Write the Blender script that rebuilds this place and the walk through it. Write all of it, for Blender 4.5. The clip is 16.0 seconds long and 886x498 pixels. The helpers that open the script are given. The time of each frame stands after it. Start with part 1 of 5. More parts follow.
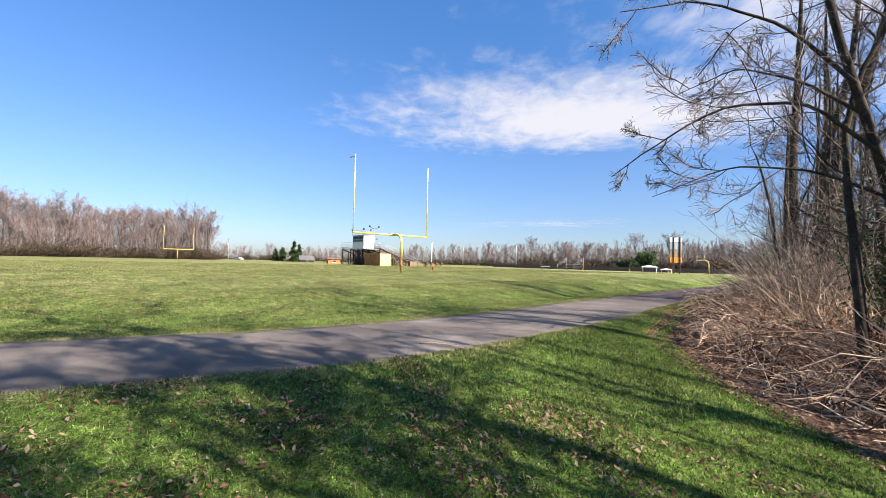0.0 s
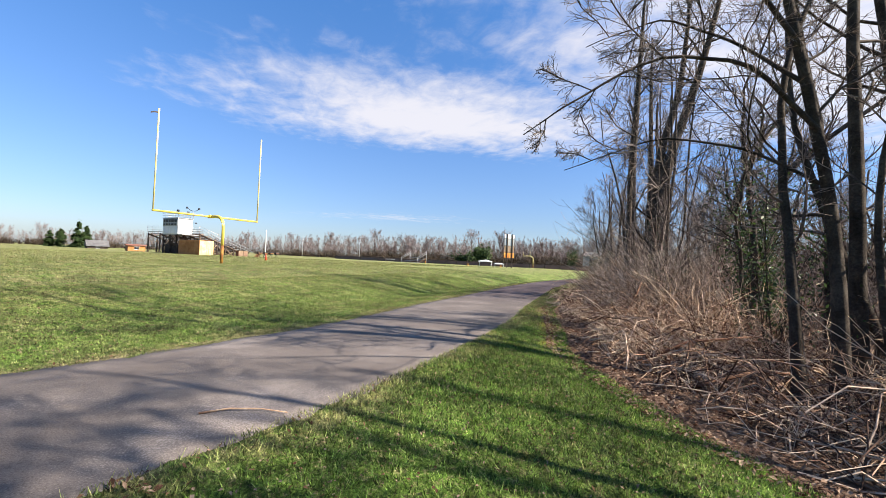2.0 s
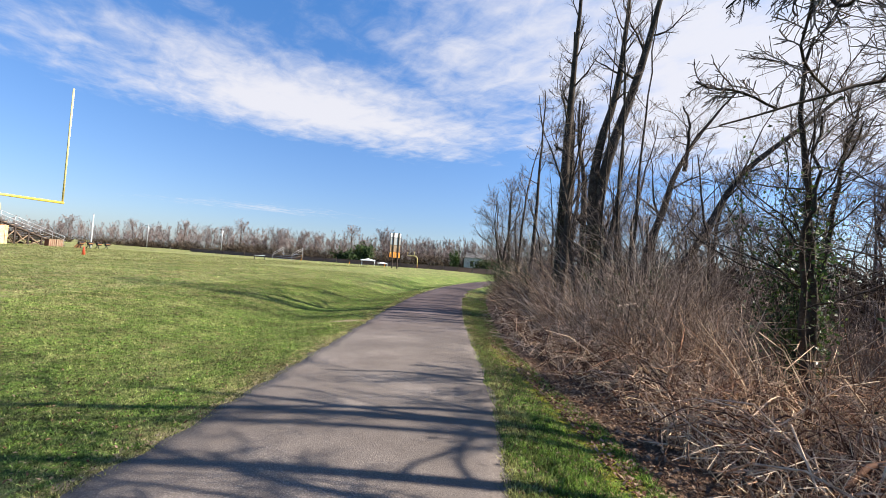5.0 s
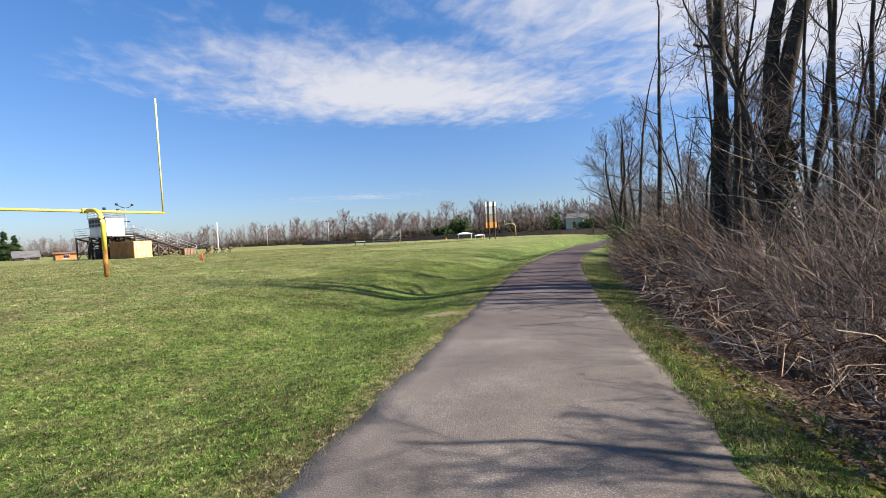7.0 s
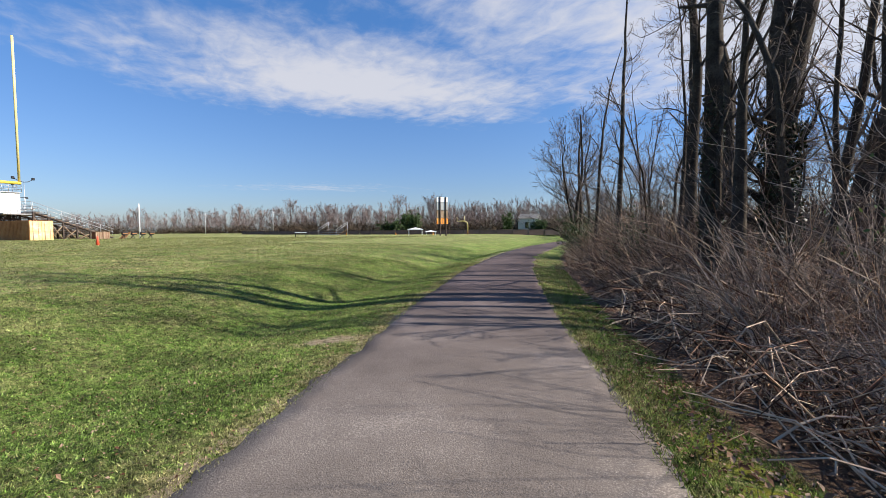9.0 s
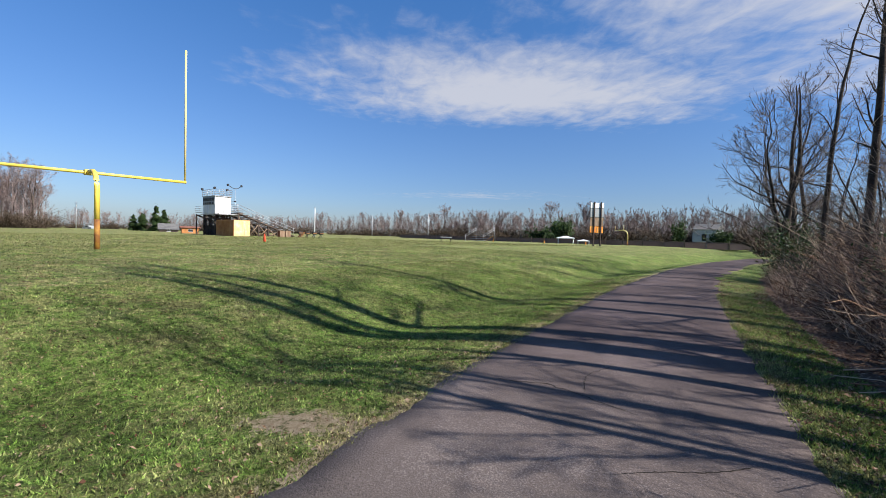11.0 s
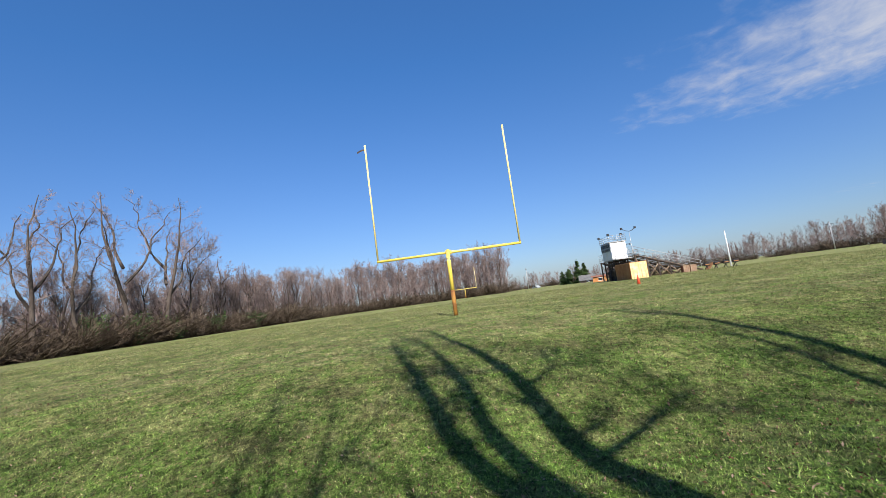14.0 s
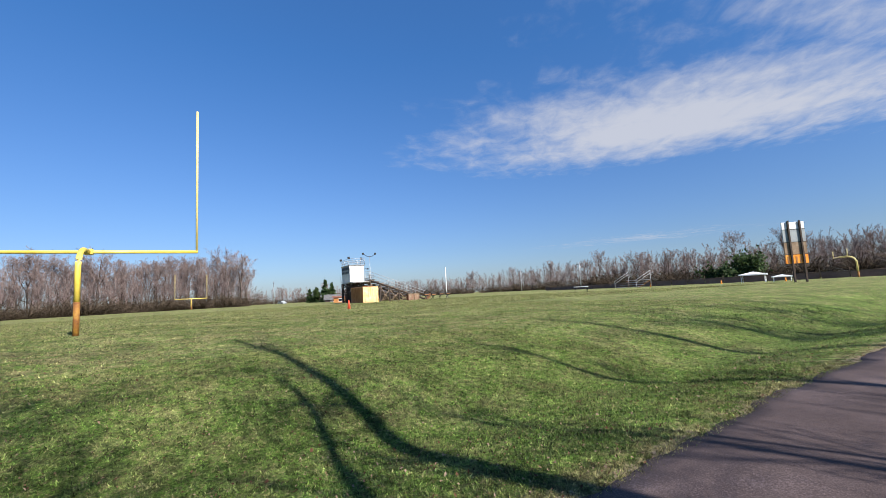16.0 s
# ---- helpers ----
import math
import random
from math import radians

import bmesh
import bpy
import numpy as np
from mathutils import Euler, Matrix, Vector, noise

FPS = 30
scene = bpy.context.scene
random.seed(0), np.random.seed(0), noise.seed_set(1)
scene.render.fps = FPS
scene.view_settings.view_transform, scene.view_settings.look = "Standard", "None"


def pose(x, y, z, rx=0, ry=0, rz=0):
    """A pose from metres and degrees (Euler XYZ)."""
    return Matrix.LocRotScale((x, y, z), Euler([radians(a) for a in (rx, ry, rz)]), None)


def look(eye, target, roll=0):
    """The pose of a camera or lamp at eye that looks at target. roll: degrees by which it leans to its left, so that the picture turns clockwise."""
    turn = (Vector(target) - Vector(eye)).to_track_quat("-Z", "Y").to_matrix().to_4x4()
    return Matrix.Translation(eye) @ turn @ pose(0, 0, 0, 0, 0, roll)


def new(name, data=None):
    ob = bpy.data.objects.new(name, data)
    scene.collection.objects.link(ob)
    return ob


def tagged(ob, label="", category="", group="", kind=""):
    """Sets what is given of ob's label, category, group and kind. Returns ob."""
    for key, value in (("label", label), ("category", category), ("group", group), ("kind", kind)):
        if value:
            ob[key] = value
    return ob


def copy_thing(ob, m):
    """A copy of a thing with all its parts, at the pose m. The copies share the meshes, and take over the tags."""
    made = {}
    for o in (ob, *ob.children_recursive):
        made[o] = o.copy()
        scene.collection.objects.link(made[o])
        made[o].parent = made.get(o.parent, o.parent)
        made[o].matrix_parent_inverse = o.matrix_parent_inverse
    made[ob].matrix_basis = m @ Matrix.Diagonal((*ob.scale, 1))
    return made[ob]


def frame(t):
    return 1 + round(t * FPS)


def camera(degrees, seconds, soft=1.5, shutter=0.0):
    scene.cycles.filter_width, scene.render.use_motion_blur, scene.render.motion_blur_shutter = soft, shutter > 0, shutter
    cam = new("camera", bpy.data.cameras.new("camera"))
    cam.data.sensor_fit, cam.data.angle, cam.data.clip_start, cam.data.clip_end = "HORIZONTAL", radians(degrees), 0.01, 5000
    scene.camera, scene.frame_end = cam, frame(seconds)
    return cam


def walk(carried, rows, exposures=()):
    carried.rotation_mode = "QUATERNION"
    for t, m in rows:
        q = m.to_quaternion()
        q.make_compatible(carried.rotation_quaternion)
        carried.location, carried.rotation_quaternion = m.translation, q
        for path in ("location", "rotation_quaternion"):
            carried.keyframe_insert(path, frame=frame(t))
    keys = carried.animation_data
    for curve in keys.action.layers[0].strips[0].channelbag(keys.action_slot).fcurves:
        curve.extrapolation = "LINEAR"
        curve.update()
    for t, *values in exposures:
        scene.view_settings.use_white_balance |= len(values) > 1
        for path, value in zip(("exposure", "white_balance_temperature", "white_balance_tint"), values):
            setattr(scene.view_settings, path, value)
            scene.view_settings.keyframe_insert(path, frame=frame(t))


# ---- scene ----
cam = camera(91.8, 16.0, soft=0.7)
PATH = [
    (0, (4.472, -6.8, 1.526), (3.293, -5.186, 1.591), 1.4),
    (0.5, (4.054, -6.172, 1.506), (3.048, -4.445, 1.589), -1.0),
    (1, (3.595, -5.486, 1.478), (2.729, -3.685, 1.55), -1.0),
    (1.5, (3.19, -4.808, 1.458), (2.475, -2.94, 1.512), 3.2),
    (2, (2.736, -4.132, 1.488), (2.207, -2.204, 1.542), 2.5),
    (2.5, (2.275, -3.427, 1.509), (1.846, -1.475, 1.589), -0.2),
    (3, (1.849, -2.8, 1.547), (1.619, -0.815, 1.631), 3.4),
    (3.2, (1.717, -2.558, 1.573), (1.56, -0.566, 1.672), 2.6),
    (5.3, (0.705, 0.354, 1.895), (0.742, 2.352, 1.964), 4.1),
    (5.5, (0.625, 0.682, 1.894), (0.626, 2.681, 1.954), 3.6),
    (6, (0.458, 1.532, 1.866), (0.368, 3.529, 1.826), 1.7),
    (6.5, (0.45, 2.359, 1.851), (0.12, 4.331, 1.786), -2.0),
    (7, (0.41, 3.17, 1.827), (-0.003, 5.126, 1.759), -2.9),
    (7.5, (0.456, 3.983, 1.794), (0.015, 5.932, 1.717), -3.7),
    (8, (0.478, 4.745, 1.763), (0.216, 6.725, 1.669), -0.7),
    (8.2, (0.506, 5.059, 1.75), (0.335, 7.05, 1.658), -0.1),
    (10.3, (0.782, 8.671, 1.57), (0.231, 10.593, 1.495), -0.7),
    (10.5, (0.791, 9.014, 1.571), (0.122, 10.897, 1.503), 0.1),
    (11, (0.823, 9.867, 1.557), (-0.05, 11.665, 1.495), 1.5),
    (11.5, (0.87, 10.722, 1.532), (-0.264, 12.369, 1.489), 1.0),
    (12, (0.895, 11.554, 1.547), (-0.474, 13.01, 1.625), -0.5),
    (12.5, (0.913, 12.35, 1.574), (-0.715, 13.504, 1.708), -1.5),
    (13, (0.892, 13.121, 1.56), (-0.898, 13.996, 1.732), -0.0),
    (13.5, (0.895, 13.895, 1.541), (-1.008, 14.479, 1.738), -4.2),
    (14, (0.859, 14.7, 1.514), (-1.086, 15.107, 1.742), -7.6),
    (14.5, (0.876, 15.537, 1.468), (-1.07, 15.947, 1.681), -9.5),
    (15, (0.97, 16.402, 1.476), (-0.788, 17.341, 1.632), -3.6),
    (15.5, (1.03, 17.215, 1.469), (-0.607, 18.353, 1.631), -4.2),
    (16, (1.098, 18.087, 1.464), (-0.356, 19.445, 1.669), -3.1),
]
walk(cam, [(t, look(eye, target, roll)) for t, eye, target, roll in PATH],
     exposures=[(0, 1.56, 7000, 14), (3.2, 1.52, 7000, 14), (6, 1.44, 6950, 12), (7.2, 1.3, 6900, 12), (8.2, 1.24, 6850, 12), (10.3, 1.05, 6550, 12), (12.5, 0.98, 6450, 12), (16, 1.0, 6450, 12)])

# ---------------------------------------------------------------- world and sun
SUN_UP = radians(38)
world = bpy.data.worlds.new("sky")
scene.world = world
world.use_nodes = True
wt = world.node_tree


def wnode(kind, **props):
    n = wt.nodes.new(kind)
    for k, v in props.items():
        if k == "op":
            n.operation = v
    return n


def wmath(op, a, b=None, c=None):
    n = wnode("ShaderNodeMath", op=op)
    for i, v in enumerate((a, b, c)):
        if v is None:
            continue
        if isinstance(v, (int, float)):
            n.inputs[i].default_value = v
        else:
            wt.links.new(v, n.inputs[i])
    return n.outputs[0]


sky = wt.nodes.new("ShaderNodeTexSky")
sky.sky_type, sky.sun_disc = "NISHITA", False
sky.sun_elevation, sky.sun_rotation = SUN_UP, radians(90)
sky.altitude, sky.air_density, sky.dust_density, sky.ozone_density = 0, 1.0, 0.8, 3.0
where = wt.nodes.new("ShaderNodeTexCoord")
part3 = wt.nodes.new("ShaderNodeSeparateXYZ")
wt.links.new(where.outputs["Generated"], part3.inputs[0])
haze = wt.nodes.new("ShaderNodeValToRGB")
haze.color_ramp.elements[0].position, haze.color_ramp.elements[0].color = 0.03, (0.8, 0.93, 1.2, 1)
haze.color_ramp.elements[1].position, haze.color_ramp.elements[1].color = 0.5, (0.46, 0.9, 1.3, 1)
wt.links.new(part3.outputs[2], haze.inputs[0])
tint = wt.nodes.new("ShaderNodeMix")
tint.data_type, tint.blend_type = "RGBA", "MULTIPLY"
tint.inputs[0].default_value = 1.0
wt.links.new(sky.outputs[0], tint.inputs[6])
wt.links.new(haze.outputs[0], tint.inputs[7])
up = wmath("MAXIMUM", part3.outputs[2], 0.03)
px, py = wmath("DIVIDE", part3.outputs[0], up), wmath("DIVIDE", part3.outputs[1], up)
flat = wt.nodes.new("ShaderNodeCombineXYZ")
wt.links.new(px, flat.inputs[0])
wt.links.new(py, flat.inputs[1])


def cloud_noise(scale, detail, rough, stretch, turn, distortion=0.0):
    m = wt.nodes.new("ShaderNodeMapping")
    m.vector_type = "TEXTURE"
    m.inputs["Scale"].default_value = stretch
    m.inputs["Rotation"].default_value = (0, 0, turn)
    wt.links.new(flat.outputs[0], m.inputs[0])
    n = wt.nodes.new("ShaderNodeTexNoise")
    n.inputs["Scale"].default_value, n.inputs["Detail"].default_value = scale, detail
    n.inputs["Roughness"].default_value, n.inputs["Distortion"].default_value = rough, distortion
    wt.links.new(m.outputs[0], n.inputs[0])
    return n.outputs[0]


def bank(cx, cy, a, b, turn):
    """1 in the middle of an oval cloud bank, 0 at its rim."""
    dx, dy = wmath("SUBTRACT", px, cx), wmath("SUBTRACT", py, cy)
    c, s = math.cos(turn), math.sin(turn)
    u = wmath("DIVIDE", wmath("ADD", wmath("MULTIPLY", dx, c), wmath("MULTIPLY", dy, s)), a)
    v = wmath("DIVIDE", wmath("ADD", wmath("MULTIPLY", dx, -s), wmath("MULTIPLY", dy, c)), b)
    return wmath("SUBTRACT", 1.0, wmath("SQRT", wmath("ADD", wmath("MULTIPLY", u, u), wmath("MULTIPLY", v, v))))


wisps = cloud_noise(1.9, 9, 0.58, (1.6, 1.0, 1.0), radians(33), 0.3)
puffs = cloud_noise(6.5, 8, 0.6, (1.0, 1.6, 1.0), radians(33), 0.4)
banks = bank(-0.88, 2.92, 1.68, 0.92, radians(33))
banks = wmath("MAXIMUM", banks, wmath("ADD", bank(2.0, 2.2, 2.3, 1.75, radians(20)), 0.12))
banks = wmath("MAXIMUM", banks, wmath("SUBTRACT", bank(-4.0, 9.8, 6.5, 3.2, radians(14)), 0.78))
thick = wmath("ADD", banks, wmath("ADD", wmath("MULTIPLY", wmath("SUBTRACT", wisps, 0.5), 1.1),
                                  wmath("MULTIPLY", wmath("SUBTRACT", puffs, 0.5), 0.95)))
cover = wt.nodes.new("ShaderNodeMapRange")
cover.interpolation_type = "SMOOTHSTEP"
for i, v in ((1, -0.14), (2, 0.8), (3, 0.0), (4, 0.87)):
    cover.inputs[i].default_value = v
wt.links.new(thick, cover.inputs[0])
clouds = wt.nodes.new("ShaderNodeMix")
clouds.data_type = "RGBA"
wt.links.new(cover.outputs[0], clouds.inputs[0])
deep = wt.nodes.new("ShaderNodeMapRange")
for i, v in ((1, 0.1), (2, 0.7), (3, 0.87), (4, 1.2)):
    deep.inputs[i].default_value = v
wt.links.new(part3.outputs[2], deep.inputs[0])
overhead = wt.nodes.new("ShaderNodeVectorMath")
overhead.operation = "SCALE"
wt.links.new(tint.outputs[2], overhead.inputs[0])
wt.links.new(deep.outputs[0], overhead.inputs["Scale"])
wt.links.new(overhead.outputs[0], clouds.inputs[6])
clouds.inputs[7].default_value = (5.3, 5.5, 6.0, 1)
back = wt.nodes["Background"]
wt.links.new(clouds.outputs[2], back.inputs[0])
back.inputs[1].default_value = 0.06

sun = new("sun", bpy.data.lights.new("sun", "SUN"))
sun.data.energy, sun.data.angle, sun.data.color = 5.0, radians(0.55), (1.0, 0.95, 0.87)
sun.matrix_world = look((40 * math.cos(SUN_UP), 0.6, 40 * math.sin(SUN_UP)), (0, 0, 0))


# ---------------------------------------------------------------- materials
def material(name, colours, scale=4.0, fine=40.0, rough=0.8, bump=0.2, metal=0.0, island=0.0, each=0.0, spread=0.5, specular=0.3, bump_scale=0.0):
    """Colours mixed by two sizes of noise in metres, with fine relief; island or each: how much pieces differ in lightness."""
    m = bpy.data.materials.new(name)
    m.use_nodes = True
    t = m.node_tree
    bsdf = t.nodes["Principled BSDF"]
    geo = t.nodes.new("ShaderNodeNewGeometry")
    big, small = t.nodes.new("ShaderNodeTexNoise"), t.nodes.new("ShaderNodeTexNoise")
    for n, s in ((big, scale), (small, fine)):
        n.inputs["Scale"].default_value, n.inputs["Detail"].default_value, n.inputs["Roughness"].default_value = s, 6, 0.65
        t.links.new(geo.outputs["Position"], n.inputs[0])
    mix = t.nodes.new("ShaderNodeMath")
    mix.operation = "MULTIPLY_ADD"
    t.links.new(small.outputs[0], mix.inputs[0])
    mix.inputs[1].default_value = spread
    lower = t.nodes.new("ShaderNodeMath")
    lower.operation = "SUBTRACT"
    t.links.new(big.outputs[0], lower.inputs[0])
    lower.inputs[1].default_value = spread / 2
    t.links.new(lower.outputs[0], mix.inputs[2])
    value = mix.outputs[0]
    if island or each:
        extra = t.nodes.new("ShaderNodeMath")
        extra.operation = "MULTIPLY_ADD"
        if island:
            t.links.new(geo.outputs["Random Per Island"], extra.inputs[0])
        else:
            info = t.nodes.new("ShaderNodeObjectInfo")
            t.links.new(info.outputs["Random"], extra.inputs[0])
        extra.inputs[1].default_value = island or each
        shift = t.nodes.new("ShaderNodeMath")
        shift.operation = "SUBTRACT"
        t.links.new(value, shift.inputs[0])
        shift.inputs[1].default_value = (island or each) / 2
        t.links.new(shift.outputs[0], extra.inputs[2])
        value = extra.outputs[0]
    ramp = t.nodes.new("ShaderNodeValToRGB")
    stops = np.linspace(0.28, 0.72, len(colours))
    while len(ramp.color_ramp.elements) < len(colours):
        ramp.color_ramp.elements.new(0.5)
    for e, s, c in zip(ramp.color_ramp.elements, stops, colours):
        e.position, e.color = s, (*c, 1)
    t.links.new(value, ramp.inputs[0])
    t.links.new(ramp.outputs[0], bsdf.inputs["Base Color"])
    bsdf.inputs["Roughness"].default_value, bsdf.inputs["Metallic"].default_value = rough, metal
    bsdf.inputs["Specular IOR Level"].default_value = specular
    if bump:
        b = t.nodes.new("ShaderNodeBump")
        b.inputs["Strength"].default_value, b.inputs["Distance"].default_value = bump, 0.02
        t.links.new(small.outputs[0], b.inputs["Height"])
        t.links.new(b.outputs[0], bsdf.inputs["Normal"])
    m["ramp"] = ramp.name
    return m


BARK = material("bark", [(0.0214, 0.0174, 0.0134), (0.0536, 0.0429, 0.0335), (0.104, 0.0871, 0.0683)], 3, 30, 0.95, 0.8, specular=0.1)
TWIG = material("twig_bark", [(0.06, 0.045, 0.037), (0.135, 0.104, 0.085), (0.25, 0.2, 0.165)], 1.5, 12, 0.9, 0, island=0.5, specular=0.1)
CANE = material("bramble_cane", [(0.12, 0.0564, 0.0324), (0.324, 0.18, 0.102), (0.528, 0.342, 0.21), (0.72, 0.552, 0.372)], 1.0, 8, 0.8, 0, island=1.0, specular=0.15)
BRUSH_TWIG = material("brush_twig", [(0.12, 0.088, 0.068), (0.27, 0.205, 0.16), (0.46, 0.375, 0.3)], 1.5, 12, 0.9, 0, island=0.8, specular=0.1)
FALLEN = material("fallen_cane", [(0.058, 0.029, 0.018), (0.19, 0.104, 0.064), (0.37, 0.23, 0.15), (0.54, 0.4, 0.28)], 1.0, 8, 0.8, 0, island=1.0, specular=0.15)
FAR_BARK = material("far_bark", [(0.0335, 0.0268, 0.0235), (0.067, 0.0536, 0.0456), (0.107, 0.0871, 0.0737)], 0.3, 2, 0.95, 0, island=0.4, specular=0.05)
FAR_TWIG = material("far_twigs", [(0.112, 0.082, 0.076), (0.178, 0.134, 0.122), (0.26, 0.203, 0.188)], 0.2, 2, 0.95, 0, island=0.5, specular=0.05)
UNDER = material("undergrowth_stems", [(0.0351, 0.026, 0.0188), (0.0701, 0.0519, 0.0378), (0.115, 0.088, 0.0637)], 0.25, 2, 0.95, 0, island=0.7, specular=0.05)
LEAF_DRY = material("dead_leaf", [(0.0764, 0.0342, 0.0188), (0.153, 0.0797, 0.0429), (0.229, 0.143, 0.0912), (0.306, 0.217, 0.15)], 2, 20, 0.8, 0, island=0.8, specular=0.2)


def see_through(m, share):
    """Lets part of the light that falls on thin leaves through them."""
    t = m.node_tree
    glow, mix = t.nodes.new("ShaderNodeBsdfTranslucent"), t.nodes.new("ShaderNodeMixShader")
    t.links.new(t.nodes[m["ramp"]].outputs[0], glow.inputs[0])
    mix.inputs[0].default_value = share
    t.links.new(t.nodes["Principled BSDF"].outputs[0], mix.inputs[1])
    t.links.new(glow.outputs[0], mix.inputs[2])
    t.links.new(mix.outputs[0], t.nodes["Material Output"].inputs[0])


GREEN = material("evergreen_leaf", [(0.0134, 0.0301, 0.00804), (0.0335, 0.067, 0.0168), (0.0804, 0.121, 0.0335)], 2, 12, 0.45, 0, island=0.6, specular=0.4)
IVY_LEAF = material("ivy_leaf", [(0.00804, 0.0134, 0.00469), (0.0201, 0.0301, 0.00938), (0.0469, 0.057, 0.0201)], 3, 12, 0.5, 0, island=0.6, specular=0.3)
GREEN_FAR = material("far_evergreen", [(0.0201, 0.0402, 0.0134), (0.0402, 0.0737, 0.0201), (0.0737, 0.114, 0.0335)], 0.6, 5, 0.7, 0, island=0.5)
see_through(GREEN, 0.35)
see_through(GREEN_FAR, 0.3)
see_through(LEAF_DRY, 0.25)
YELLOW = material("yellow_paint", [(0.51, 0.34, 0.0425), (0.68, 0.501, 0.0765), (0.731, 0.578, 0.136)], 1.2, 30, 0.45, 0.05, specular=0.5)
RUSTY = material("rusty_orange_paint", [(0.107, 0.0402, 0.0134), (0.221, 0.0938, 0.0201), (0.335, 0.181, 0.0268)], 3, 30, 0.7, 0.2)
WHITE = material("white_paint", [(0.561, 0.57, 0.578), (0.663, 0.663, 0.663), (0.714, 0.714, 0.705)], 1, 20, 0.5, 0.05)
PALE_YELLOW = material("faded_yellow_paint", [(0.52, 0.4, 0.13), (0.62, 0.5, 0.2), (0.68, 0.57, 0.29)], 1.5, 30, 0.45, 0.05)
GALV = material("galvanised_steel", [(0.255, 0.264, 0.272), (0.357, 0.365, 0.374), (0.468, 0.468, 0.476)], 2, 40, 0.45, 0.05, metal=0.6)
DARK = material("dark_timber", [(0.0201, 0.0161, 0.0134), (0.0469, 0.0335, 0.0268), (0.0804, 0.0603, 0.0469)], 2, 25, 0.9, 0.2)
PLANK = material("weathered_wood", [(0.134, 0.0871, 0.0536), (0.221, 0.154, 0.101), (0.302, 0.234, 0.168)], 2, 25, 0.85, 0.2)
TAN = material("tan_paint", [(0.201, 0.0804, 0.0268), (0.281, 0.124, 0.0402), (0.335, 0.168, 0.067)], 0.8, 15, 0.65, 0.1)
RUST_TAN = material("rusted_tan_paint", [(0.27, 0.1, 0.03), (0.4, 0.17, 0.055), (0.47, 0.24, 0.1)], 0.7, 12, 0.7, 0.1)
CREAM = material("cream_paint", [(0.6, 0.3, 0.1), (0.72, 0.46, 0.21), (0.78, 0.6, 0.37)], 1.0, 15, 0.6, 0.1)
GREY = material("grey_panel", [(0.201, 0.221, 0.228), (0.255, 0.275, 0.281), (0.302, 0.322, 0.322)], 1, 15, 0.6, 0.05)
ORANGE = material("orange_panel", [(0.595, 0.17, 0.017), (0.722, 0.255, 0.0255), (0.765, 0.34, 0.068)], 1, 15, 0.5, 0.05)
RED = material("red_plastic", [(0.51, 0.0595, 0.0255), (0.637, 0.102, 0.0425)], 1, 15, 0.5, 0)
BLACK = material("black_plastic", [(0.0102, 0.0102, 0.0119), (0.0213, 0.0213, 0.0238)], 1, 15, 0.5, 0)
SCREEN = material("brown_windscreen", [(0.114, 0.0703, 0.0603), (0.154, 0.101, 0.0871), (0.194, 0.134, 0.117)], 0.5, 6, 0.95, 0.1)
SIDING = material("pale_siding", [(0.425, 0.425, 0.425), (0.51, 0.51, 0.501), (0.578, 0.57, 0.552)], 1, 8, 0.7, 0.05)
ROOF = material("grey_shingle", [(0.067, 0.067, 0.067), (0.107, 0.104, 0.101), (0.147, 0.141, 0.134)], 1, 12, 0.9, 0.2)
BRICK = material("red_brick", [(0.147, 0.0536, 0.0335), (0.214, 0.0871, 0.0536), (0.268, 0.121, 0.0804)], 1, 10, 0.9, 0.2)
PANE = material("dark_glass", [(0.017, 0.0213, 0.0255), (0.034, 0.0382, 0.0425)], 1, 5, 0.08, 0, specular=0.6)


